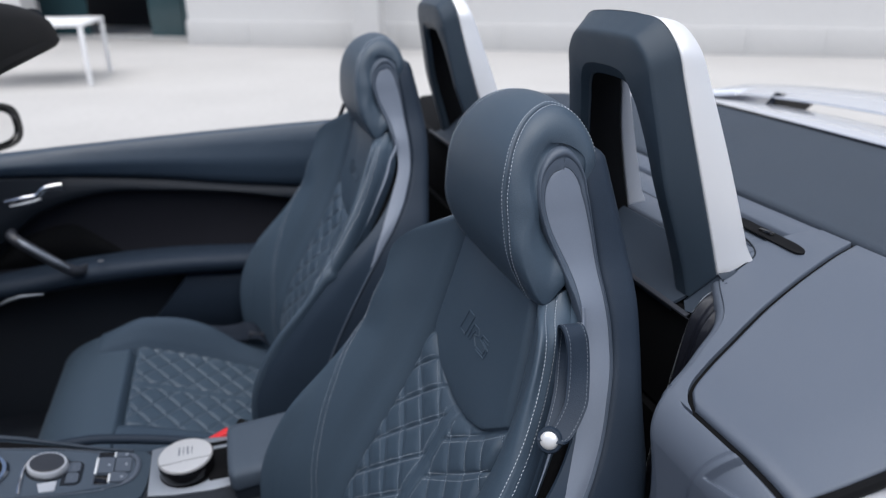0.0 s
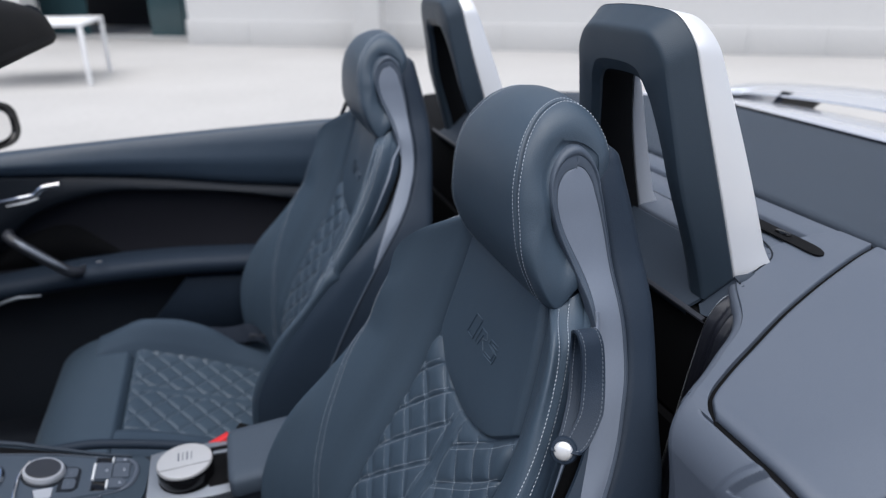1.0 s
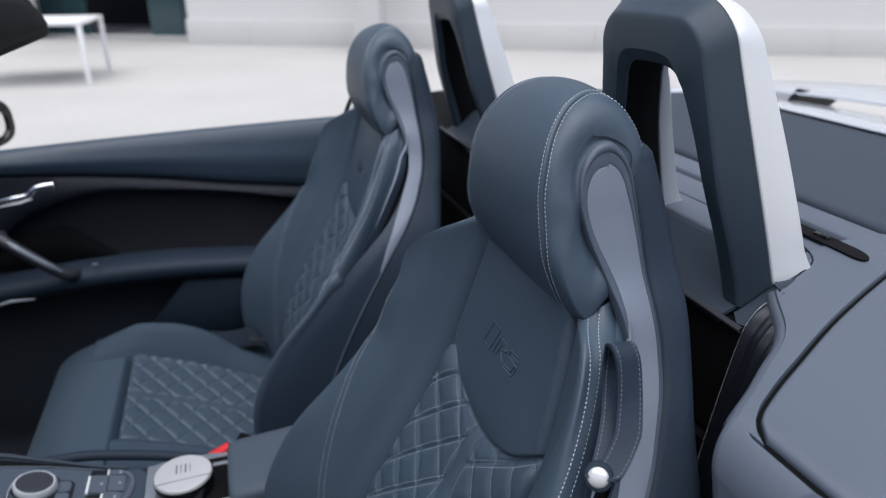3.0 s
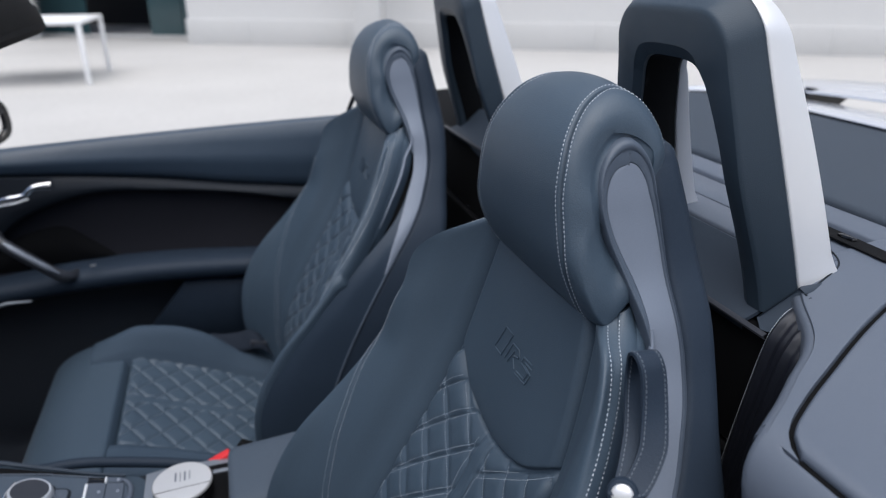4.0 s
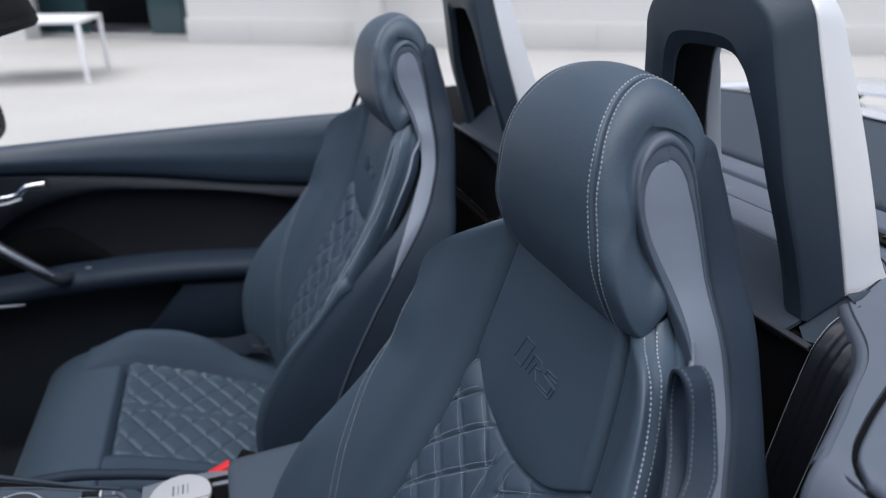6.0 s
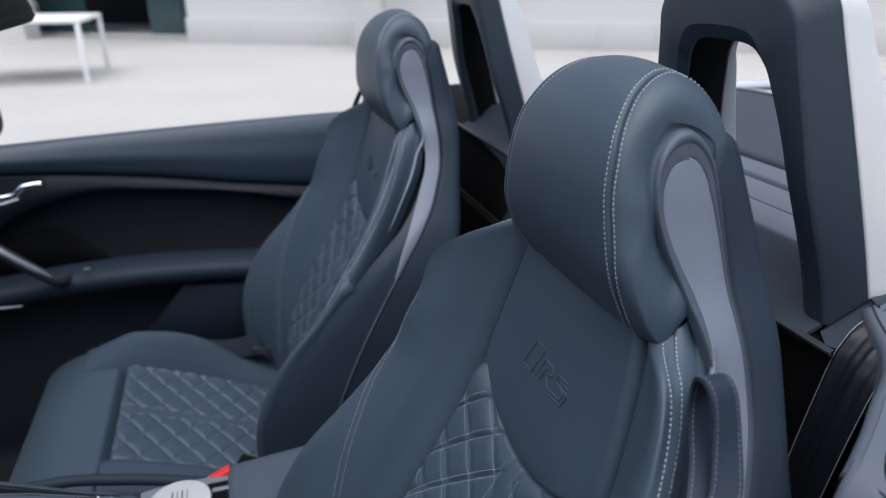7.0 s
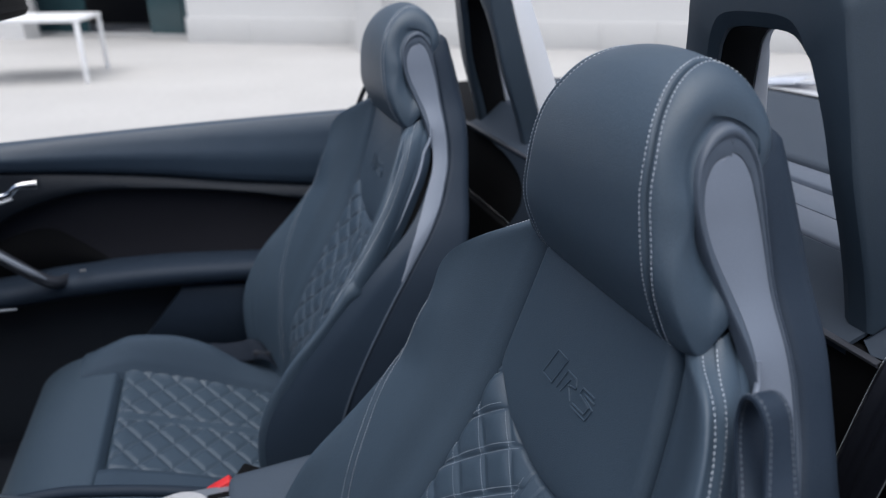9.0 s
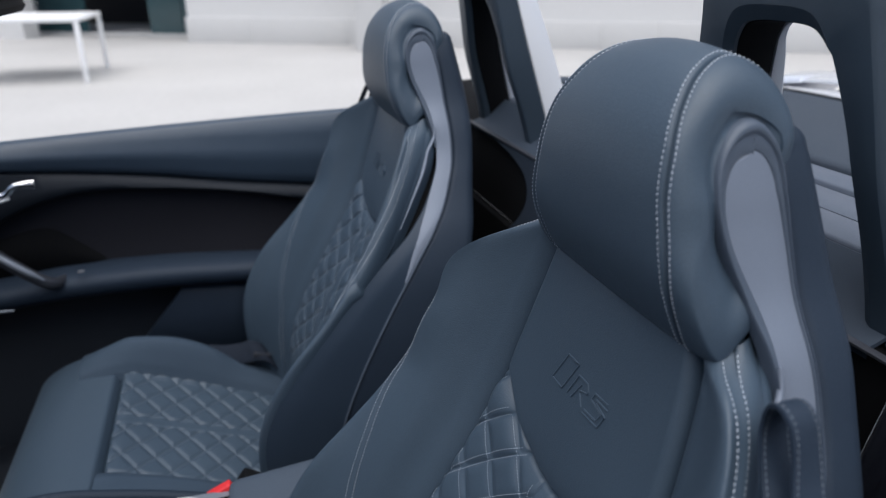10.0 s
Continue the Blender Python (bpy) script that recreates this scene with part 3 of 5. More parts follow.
def trim(side):
    arc, front, line = TRIM_ARC, TRIM_FRONT, TRIM_LINE
    tan = np.gradient(line, axis=0)
    tan /= np.linalg.norm(tan, axis=1)[:, None]
    inward = np.stack([tan[:, 1], -tan[:, 0]], -1)
    inward *= np.sign(((np.array([0.297, 1.08]) - line[189]) * inward[189]).sum())
    n = len(line)
    front_side = smooth(n / 2 - 3, n / 2 + 3, np.arange(n))
    at = -line[:, 1]
    wide_front = hermite([-1.126, -1.121, -1.112, -1.096, -1.075, -1.035, -1.010, -0.983, -0.960, -0.900, -0.450], [0.0225, 0.0195, 0.0145, 0.0100, 0.0075, 0.0075, 0.0085, 0.0056, 0.0042, 0.0036, 0.0036], at)
    wide_rear = hermite([-1.126, -1.121, -1.112, -1.096, -1.075, -1.050, -1.000, -0.450], [0.0225, 0.0185, 0.0128, 0.0080, 0.0050, 0.0030, 0.0022, 0.0022], at)
    wide = wide_front * front_side + wide_rear * (1 - front_side)

    def lay(xz, lift):
        z = xz[..., 1]
        sw, hw = shell_at(z)[0], side_plane(z) - 0.0030
        w = 0.5 * (sw + hw + np.sqrt((sw - hw) ** 2 + 0.005 ** 2)) + 0.0015
        x0 = np.interp(-z, -arc, front)
        w = w - 0.15 * np.clip(0.030 - (xz[..., 0] - x0), 0, 0.03) * smooth(1.0, 0.95, z)
        return np.stack([xz[..., 0], side * (w + lift) + YC, z], -1)

    rows = []
    keep = ~((np.arange(n) > n / 2) & (line[:, 1] < 0.955))
    for f, l in ((-0.06, -0.009), (0.0, -0.0018), (0.05, 0.0004), (0.13, 0.0014), (0.22, 0.0014), (0.30, 0.0004), (0.36, -0.0007), (0.44, -0.0006), (0.70, -0.0010), (0.93, -0.0018), (1.0, -0.0032), (1.04, -0.006)):
        rows.append(lay(line + inward * (wide * f)[:, None], l)[keep])
    sheet("trim_lip", np.array(rows), TRIM_LIP, seat, "raised dark lip round the trim plate", 0.003, (0, -side, 0), flip=side < 0)
    rb = np.linspace(0.95, 2.15, 60)
    rail = back_point(bolster_edge(rb), rb) * np.array([1, side, 1]) + np.array([0.001, YC + side * 0.001, 0])
    start = lay(np.array([[0.3000, 0.985], [0.2985, 0.972]]), -0.0005)
    rail = hermite(np.r_[0, 1, np.linspace(3, 12, 60)], np.vstack([start, rail]), np.linspace(0, 12, 80))
    tube("bolster_rail", rail, np.r_[np.linspace(0.0018, 0.0026, 12), np.full(23, 0.0026), np.linspace(0.0026, 0.0004, 45)], SATIN, seat, "satin rail along the rear edge of the bolster", 10)
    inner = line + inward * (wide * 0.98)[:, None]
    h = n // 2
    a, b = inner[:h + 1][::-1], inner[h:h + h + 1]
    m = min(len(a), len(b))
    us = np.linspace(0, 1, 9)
    # satin narrows downwards so the darker piece below reads as the band's shade
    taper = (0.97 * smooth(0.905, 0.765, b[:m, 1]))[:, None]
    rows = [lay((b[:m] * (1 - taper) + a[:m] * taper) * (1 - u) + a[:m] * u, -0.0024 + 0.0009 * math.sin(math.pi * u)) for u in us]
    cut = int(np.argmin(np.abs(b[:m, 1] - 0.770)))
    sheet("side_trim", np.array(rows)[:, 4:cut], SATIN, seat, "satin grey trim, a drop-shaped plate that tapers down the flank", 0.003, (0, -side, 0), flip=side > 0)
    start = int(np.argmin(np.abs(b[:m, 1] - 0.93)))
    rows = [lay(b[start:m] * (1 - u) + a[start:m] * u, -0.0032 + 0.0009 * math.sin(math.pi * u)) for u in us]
    # lower part of the same band, its shade painted as a darker colour
    sheet("flank_cover", np.array(rows), FLANK_SHADE, seat, "lower flank of the trim band, shade put into its dark colour", 0.003, (0, -side, 0), flip=side > 0)


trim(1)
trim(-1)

# flank between bolster and shell: a black sheet holds the shade of the open gap
for side in (1, -1):
    bb = np.linspace(0, 8, 60)
    a0 = back_point(bolster_edge(bb), bb)
    a0[:, 1] -= 0.012 * smooth(0.6, 1.2, bb)
    a0[:, 0] += 0.008 * smooth(0.6, 1.2, bb)
    w, x, _ = shell_at(a0[:, 2])
    pts = np.zeros((6, 60, 3))
    for i in range(6):
        u = i / 5
        pts[i, :, 0] = a0[:, 0] * (1 - u) + x * u
        pts[i, :, 1] = side * ((a0[:, 1] - 0.03 * math.sin(u * math.pi)) * (1 - u) + (w - 0.012) * u) + YC
        pts[i, :, 2] = a0[:, 2]
    sheet("flank", pts, BLACK, seat, "", 0.01, (0, -side, 0))

# cushion
RIDGE_X = [-0.50, -0.37, -0.345, -0.287, -0.212, -0.146, -0.090, -0.050, 0.020, 0.120]
RIDGE_H = [0.0, 0.0, 0.012, 0.036, 0.062, 0.073, 0.064, 0.044, 0.030, 0.026]


def cushion_z(x, yl, raised=1.0):
    """Height of the cushion: level at the front, sinking towards the backrest, with a raised outer bolster."""
    fall = np.clip(x + 0.262, 0, 1)
    top = 0.464 - 0.41 * np.where(fall < 0.03, fall ** 2 / 0.06, fall - 0.015) + 0.006 * smooth(-0.40, -0.30, x)
    nose = np.clip((-0.33 - x) / 0.11, 0, 1)
    top = top - 0.085 * (1 - np.sqrt(np.clip(1 - nose ** 2, 0, 1)))
    outer = smooth(0.135, 0.195, yl) * (1 - smooth(0.198, 0.262, yl) * 0.9)
    inner = smooth(0.135, 0.185, -yl) * (1 - smooth(0.215, 0.262, -yl) * 0.6)
    ridge = raised * hermite(RIDGE_X, RIDGE_H, x)
    return top + ridge * outer + 0.35 * ridge * inner - 0.10 * smooth(0.238, 0.275, np.abs(yl)) ** 1.5


x, yl = np.meshgrid(np.linspace(-0.262, 0.10, 190), np.linspace(-0.150, 0.150, 150), indexing="ij")
z = cushion_z(x, yl)
mid = np.exp(-(np.abs(yl) / 0.011) ** 4)
h = quilt(yl, x + 0.262, 0.0038) * (1 - mid) + 0.002 * mid
h = h - 0.0022 * np.exp(-((np.abs(yl) - 0.0125) / 0.0022) ** 2)
h = h - 0.020 * np.exp(-((x + 0.262) / 0.005) ** 2) - 0.006 * np.exp(-((0.15 - np.abs(yl)) / 0.006) ** 2)
sheet("seat_cushion", shift(np.stack([x, yl, z + h], -1)), LEATHER, seat, "diamond-quilted seat cushion", 0.05, (0, 0, -1), flip=False)
x, yl = np.meshgrid(np.linspace(-0.44, -0.262, 50), np.linspace(-0.262, 0.262, 70), indexing="ij")
z = cushion_z(x, yl, 0.0) + 0.002 - 0.022 * np.exp(-((x + 0.262) / 0.006) ** 2)
sheet("thigh_support", shift(np.stack([x, yl, z], -1)), LEATHER, seat, "smooth leather front of the cushion", 0.12, (0.15, 0, -1))
for side in (1, -1):
    x, yl = np.meshgrid(np.linspace(-0.338 if side > 0 else -0.262, 0.10, 90), np.linspace(0.150, 0.268, 44) * side, indexing="ij")
    z = cushion_z(x, yl) + 0.003 - 0.007 * np.exp(-((0.15 - np.abs(yl)) / 0.006) ** 2)
    sheet("cushion_bolster", shift(np.stack([x, yl, z], -1)), LEATHER_MATT, seat, "", 0.14, (0, -side * 0.1, -1), flip=side < 0)
lines = []
xx = np.linspace(-0.255, 0.09, 200)
for k in range(-24, 25):
    for sg in (-1, 1):
        y = sg * (xx + 0.262) * DIA_Y / DIA_S + 2 * k * DIA_Y
        ok = (np.abs(y) > 0.013) & (np.abs(y) < 0.143)
        run = []
        for i in range(len(xx)):
            if ok[i]:
                run.append(i)
            if run and (not ok[i] or i == len(xx) - 1):
                if len(run) > 4:
                    p = np.stack([xx[run], y[run], cushion_z(xx[run], y[run]) + 0.0004], -1)
                    lines.append([(c, (0, 0, 1)) for c in shift(p)])
                run = []
for sg in (-1, 1):
    p = np.stack([xx, np.full(200, sg * 0.0155), cushion_z(xx, np.full(200, 0.0155)) + 0.0012], -1)
    lines.append([(c, (0, 0, 1)) for c in shift(p)])
stitches("stitching", lines, CUSHION_THREAD, seat, 0.0046, 0.0040, 0.0005)
box("seat_base", (-0.19, YC, 0.275), (0.38, 0.44, 0.09), PLASTIC, seat, "black plastic seat base", 0.03)
box("seat_rail", (-0.12, YC - 0.18, 0.215), (0.50, 0.05, 0.06), BLACK, seat, "", 0.008)
box("seat_rail", (-0.12, YC + 0.18, 0.215), (0.50, 0.05, 0.06), BLACK, seat, "", 0.008)


under(seat)
passenger_seat = copy_thing(seat, Matrix.Translation((0.1, YC + SEAT_GAP, 0.2)))


def strap(side, parent, yc, mat, stud=True, rise=0.0):
    """Belt guide: a leather band looped on itself, closed by a press stud."""
    path = [(0.228, 0.404, 0.912), (0.240, 0.425, 0.940), (0.250, 0.441, 0.965), (0.2575, 0.4535, 0.984), (0.263, 0.4555, 0.9925), (0.2695, 0.450, 0.9935),
            (0.273, 0.441, 0.984), (0.268, 0.430, 0.960), (0.255, 0.415, 0.936), (0.240, 0.404, 0.920), (0.226, 0.397, 0.902)]
    if stud:
        path = [(0.226, 0.408, 0.916), (0.240, 0.432, 0.940), (0.2535, 0.457, 0.966), (0.2555, 0.4605, 0.982), (0.2525, 0.4555, 0.9945), (0.252, 0.4487, 0.9975),
                (0.2515, 0.4415, 0.9945), (0.2515, 0.436, 0.985), (0.249, 0.428, 0.963), (0.241, 0.415, 0.938), (0.229, 0.401, 0.910)]
    t = np.linspace(0, 10, 70)
    p = hermite(np.arange(11.0), np.array(path), t)
    p[:, 2] += rise * smooth(0.90, 0.99, p[:, 2])
    wide = np.array([0.023, 0.004, -0.004]) if stud else np.array([0.010, 0.005, 0.002])
    wide = np.tile(wide, (len(p), 1))
    if stud:
        u = (smooth(0, 3.2, t) * smooth(10, 6.8, t))[:, None]
        flat = np.array([0.0165, -0.0120, 0.0010])
        wide = wide * u + flat * (1 - u)
        rest = np.array([0.2150, 0.4075, 0.9215]) + np.outer(t / 10, (-0.0016, -0.0021, 0.0014))
        k = np.clip(1 - np.minimum(t, 10 - t) / 1.2, 0, 1)[:, None]
        p = p * (1 - k) + rest * k
    tan = np.gradient(p, axis=0)
    nrm = np.cross(tan, wide)
    nrm /= np.linalg.norm(nrm, axis=1)[:, None]
    rings = []
    for c, n, w in zip(p, nrm, wide):
        ring = [c - n * 0.0011, c + w * 0.5 - n * 0.0014, c + w - n * 0.0011, c + w + n * 0.0011, c + w * 0.5 + n * 0.0014, c + n * 0.0011]
        rings.append([(q[0], yc + side * (YC - q[1]), q[2]) for q in ring])
    loop = loft("belt_guide", rings, mat, parent, "looped leather belt guide with press stud")
    loop.matrix_parent_inverse = Matrix.Translation(-parent.location)
    lines = []
    for u in (0.12, 0.88):
        for f in (0.0012, -0.0012):
            q = p + wide * u + nrm * f
            q[:, 1] = yc + side * (YC - q[:, 1])
            lines.append(list(zip(q, np.sign(f) * nrm * np.array([1, -side, 1]))))
    stitches("stitching", lines, DARK_THREAD, loop, 0.0036, 0.0024, 0.00035)
    if not stud:
        return
    axis = Vector((-0.55, side * 0.70, 0.45)).normalized()
    m = Matrix.Translation((0.2225, yc + side * (YC - 0.402), 0.9215)) @ axis.to_track_quat("Z", "Y").to_matrix().to_4x4()
    turned("stud_tab", [(0.0108, -0.007), (0.0110, -0.001), (0.0100, 0.0012), (0.0084, 0.0016)], mat, loop, "round leather tab", m, 32)
    turned("press_stud", [(0.0074, -0.006), (0.0076, 0.0016), (0.0073, 0.0026), (0.0062, 0.0034), (0.0040, 0.0040), (0.0016, 0.0042)], STUD_METAL, loop, "domed chrome press stud", m, 32)


strap(-1, seat, YC, LEATHER_HARD)
strap(1, passenger_seat, YC + SEAT_GAP, WEBBING, False, 0.018)

# ---- body of the car ----
CAR_Y = 0.985       # middle of the car

hoop = thing("roll_hoop", (0.48, 0.66, 0.95), "dark roll hoop with satin silver rear cover, on the deck", "roll hoop", "roll hoops")


def hoop_rings(yc, x_front, x_back, out_off, in_off, bevel, taper=0.0, chamfer=0.0, deep=0.0, inner_bevel=False):
    oy = [0.135, 0.128, 0.117, 0.103, 0.094, 0.070, 0.035, 0.0]
    oz = [0.950, 1.030, 1.110, 1.180, 1.212, 1.234, 1.239, 1.240]
    iy = [0.086, 0.080, 0.069, 0.054, 0.047, 0.036, 0.018, 0.0]
    iz = [0.950, 1.025, 1.092, 1.143, 1.158, 1.170, 1.1735, 1.174]
    t = np.linspace(0, 7, 50)
    full = []
    for sgn, tt in ((-1, t), (1, t[::-1][1:])):
        for k in tt:
            o = np.array([sgn * hermite(np.arange(8.0), oy, k), hermite(np.arange(8.0), oz, k)])
            i = np.array([sgn * hermite(np.arange(8.0), iy, k), hermite(np.arange(8.0), iz, k)])
            d = (o - i) / np.linalg.norm(o - i)
            o, i = o - d * out_off, i + d * in_off
            xf, xb = x_front(o[1]), x_back(o[1])
            ring = []
            ob, ib = o - d * taper, i + d * taper * 0.2
            for p, q, e, f, bev, soft_at in ((o, i, xf, 1, chamfer or bevel, 0.5 if chamfer else 0.3), (ob, ib, xb, -1, bevel, 0.3), (ib, ob, xb, -1, bevel, 0.3), (i, o, xf, 1, bevel, 0.3)):
                rounded = inner_bevel and p is i
                if rounded:
                    bev = np.linalg.norm(o - i) * (0.34 + 0.24 * float(smooth(3.5, 6.0, k)) - 0.12 * float(smooth(1.6, 0.4, k)))
                first = (p + (q - p) / np.linalg.norm(q - p) * bev, e)
                dep = deep * (xb - xf) if deep and p is o else 0.012 if rounded else bev
                second = (p, e + f * dep)
                mid = (p + (q - p) / np.linalg.norm(q - p) * bev * soft_at, e + f * dep * soft_at)
                seq = [first, mid, second]
                if deep and p is o:
                    inw = (q - p) / np.linalg.norm(q - p)
                    at = lambda v: (p + inw * bev * (1 - v), e + f * dep * v)
                    seq = [(p + inw * (bev + 0.004), e), (p + inw * (bev + 0.001), e + 0.0002), at(0.06), at(0.14), at(0.5), at(0.92), at(0.985)]
                if (p is o or p is ob) == (f < 0):
                    seq = seq[::-1]
                ring += [(c[1], yc + c[0][0], c[0][1]) for c in seq]
            full.append(ring)
    return full


FRONT = lambda z: 0.402 + (1.18 - z) * 0.17 + 0.016 * float(smooth(1.10, 0.945, z))
SEAM = lambda z: 0.402 + (1.18 - z) * 0.17 + 0.5 * (0.0325 + (1.215 - z) * 0.128 + math.hypot(0.0115 - (1.215 - z) * 0.128, 0.010))
REAR = lambda z: 0.462 + (1.176 - z) * 0.325 + 0.007 * float(smooth(1.006, 0.980, z))
loft("hoop_frame", hoop_rings(0.66, FRONT, SEAM, 0.0, 0.0, 0.0022, 0.0, 0.021, 0.94, inner_bevel=True), HOOP_FRAME, hoop, "dark grained plastic front frame", True, 24)
loft("hoop_liner", hoop_rings(0.66, lambda z: FRONT(z) + 0.0125, lambda z: SEAM(z) + 0.028, 0.022, 0.0012 * -1, 0.002), BLACK, hoop, "black lining of the hoop's opening")
loft("hoop_cover", hoop_rings(0.66, lambda z: SEAM(z) + 0.001, REAR, 0.0008, 0.003, 0.0025, 0.004), SILVER, hoop, "satin silver cover")
loft("cover_sleeve", hoop_rings(0.66, lambda z: SEAM(z) + 0.0285, lambda z: REAR(z) + 0.005, 0.022, -0.002, 0.002), RING_METAL, hoop, "silver inner side of the cover")
under(hoop)
copy_thing(hoop, Matrix.Translation((0.48, 2 * CAR_Y - 0.66, 0.95)))

# deck behind the seats
def across(name, prof, y0, y1, mat, parent, label="", n=24, sag=None, thick=0.004, away=(0.3, 0, -0.9)):
    """A panel that runs across the car: prof holds (x, z); sag lowers it by a function of y."""
    pts = np.zeros((len(prof), n, 3))
    for i, (x, z) in enumerate(prof):
        for j, y in enumerate(np.linspace(y0, y1, n)):
            pts[i, j] = (x, y, z - (sag(y) if sag else 0))
    return sheet(name, pts, mat, parent, label, thick, away, flip=True)


Y0, Y1 = 0.548, 2 * CAR_Y - 0.548
cross = thing("rear_deck", (0.55, CAR_Y, 0.80), "grey plastic deck panel behind the roll hoops", "deck panel", kind="structure")
across("front_slope", [(0.441, 0.936), (0.440, 0.941), (0.443, 0.944), (0.458, 0.950), (0.478, 0.970), (0.496, 0.986), (0.499, 0.985), (0.500, 0.980)], Y0, Y1, DECK_DARK, cross, "dark front slope of the deck")
across("deck_strip", [(0.503, 0.980), (0.504, 0.986), (0.507, 0.988), (0.545, 0.992), (0.547, 0.991), (0.5475, 0.985)], Y0, Y1, DECK, cross)
across("deck_strip", [(0.5490, 0.985), (0.5495, 0.991), (0.552, 0.9925), (0.592, 0.996), (0.5945, 0.994), (0.595, 0.985)], Y0, Y1, DECK, cross)
across("deck_strip", [(0.604, 0.985), (0.6045, 0.996), (0.607, 0.998), (0.640, 1.000), (0.6445, 0.999), (0.645, 0.985)], Y0, Y1, DECK, cross)
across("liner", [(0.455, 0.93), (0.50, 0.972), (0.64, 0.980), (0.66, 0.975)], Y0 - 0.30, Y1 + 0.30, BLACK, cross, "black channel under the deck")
box("deck_latch", (0.5475, CAR_Y - 0.10, 0.9935), (0.018, 0.05, 0.004), DECK, cross, "", 0.0015)
under(cross)
bulk = thing("bulkhead", (0.46, CAR_Y, 0.25), "black bulkhead panel behind the seats", "bulkhead", kind="structure")
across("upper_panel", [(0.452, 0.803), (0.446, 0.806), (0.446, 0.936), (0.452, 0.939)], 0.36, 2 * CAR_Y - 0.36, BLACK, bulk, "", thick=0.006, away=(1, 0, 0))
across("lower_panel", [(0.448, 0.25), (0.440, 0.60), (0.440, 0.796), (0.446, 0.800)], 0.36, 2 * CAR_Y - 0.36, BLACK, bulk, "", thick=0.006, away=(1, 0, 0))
across("edge_bead", [(0.440, 0.938), (0.437, 0.940), (0.437, 0.942), (0.440, 0.944)], 0.518, 2 * CAR_Y - 0.518, SHELL, bulk, "", thick=0.002, away=(1, 0, 0))
half = [(0.315, 0.938), (0.291, 0.932), (0.250, 0.927), (0.212, 0.917), (0.187, 0.905), (0.174, 0.885), (0.177, 0.862), (0.192, 0.840), (0.213, 0.818), (0.245, 0.785), (0.262, 0.70), (0.265, 0.45)]
edge = hermite(np.arange(12.0), np.array(half), np.linspace(0, 11, 60))
pts = np.array([[(0.4385, CAR_Y + e[0] * w, e[1]) for w in np.linspace(-1, 1, 9)] for e in edge])
sheet("centre_panel", pts, DECK_DARK, bulk, "grey panel between the black recesses", 0.006, (1, 0, 0), flip=True)
under(bulk)

# folded soft top
top = thing("folded_soft_top", (0.75, CAR_Y, 0.95), "folded dark grey fabric soft top behind the deck", "soft top")
across("roof_panel", [(0.651, 0.985), (0.650, 1.000), (0.653, 1.0045), (0.66, 1.006), (0.80, 0.996), (0.95, 0.985), (1.10, 0.972), (1.185, 0.964), (1.190, 0.960), (1.192, 0.950)],
       0.20, 2 * CAR_Y - 0.20, FABRIC, top, "taut dark fabric panel", 40, lambda y: 0.05 * abs((y - CAR_Y) / 0.78) ** 6, 0.01, (0, 0, -1))
across("edge_binding", [(1.193, 0.955), (1.194, 0.965), (1.199, 0.967), (1.204, 0.964), (1.205, 0.955)], 0.20, 2 * CAR_Y - 0.20, GLOSS, top, "dark rubber edge", 40, lambda y: 0.05 * abs((y - CAR_Y) / 0.78) ** 6)
under(top)

# side deck: a surface that rolls over its front edge
def side_deck(s, y):
    """s runs from the rear (0) forwards; past the lip the surface turns down."""
    x = 0.70 - s
    z = 1.0 - 0.047 * smooth(0.62, 0.335, x)
    lip = np.clip((s - 0.345) / 0.075, 0, 1)
    ang = lip * 1.45
    xx = np.where(s < 0.345, x, 0.355 - 0.045 * np.sin(ang))
    z0 = 1.0 - 0.047 * smooth(0.62, 0.335, 0.355)
    zz = np.where(s < 0.345, z, z0 - 0.045 * (1 - np.cos(ang)))
    down = np.clip(s - 0.42, 0, 1)
    xx, zz = xx - down * 0.02, zz - down * 0.99
    zz = zz - 2.0 * np.clip(0.32 - y, 0, 1) ** 2
    return np.stack([xx, y + 0 * s, zz], -1)


def seam_y(s):
    return hermite([0.053, 0.129, 0.179, 0.226, 0.2745, 0.322, 0.348, 0.361, 0.368, 0.372], [0.5165, 0.4885, 0.472, 0.4555, 0.4345, 0.4115, 0.3955, 0.3850, 0.3755, 0.3650], s)


def inner_y(s):
    return hermite([0.05, 0.14, 0.175, 0.205, 0.222, 0.254, 0.305, 0.364, 0.43, 0.52, 0.7], [0.560, 0.560, 0.556, 0.541, 0.524, 0.475, 0.437, 0.402, 0.388, 0.380, 0.372], s)


def edge_round(u):
    """Rounds the edges of a flush panel downwards."""
    d = np.minimum.reduce([u / 0.016, (1 - u) / 0.016, np.ones_like(u)])
    return -0.0025 * (1 - np.clip(d, 0, 1)) ** 2


surround = thing("deck_surround", (0.45, 0.45, 0.80), "grey plastic surround beside the roll hoop", "deck panel")
s, u = np.meshgrid(np.linspace(0.055, 0.3715, 70), np.r_[0, 0.01, 0.02, np.linspace(0.04, 0.96, 18), 0.98, 0.99, 1], indexing="ij")
hi = np.maximum(inner_y(s), seam_y(s) + 0.010)
y = seam_y(s) + 0.0022 + (hi - seam_y(s) - 0.0022) * u
p = side_deck(s, y)
p[..., 2] += edge_round(u)
roll = np.zeros((70, 6, 3))
for k in range(6):
    a = k / 5 * math.pi / 2
    roll[:, k] = p[:, -1] + np.array([-0.002 * math.sin(a), 0.008 * math.sin(a), -0.008 * (1 - math.cos(a)) - (0.05 if k == 5 else 0)])
p = np.concatenate([p, roll], 1)
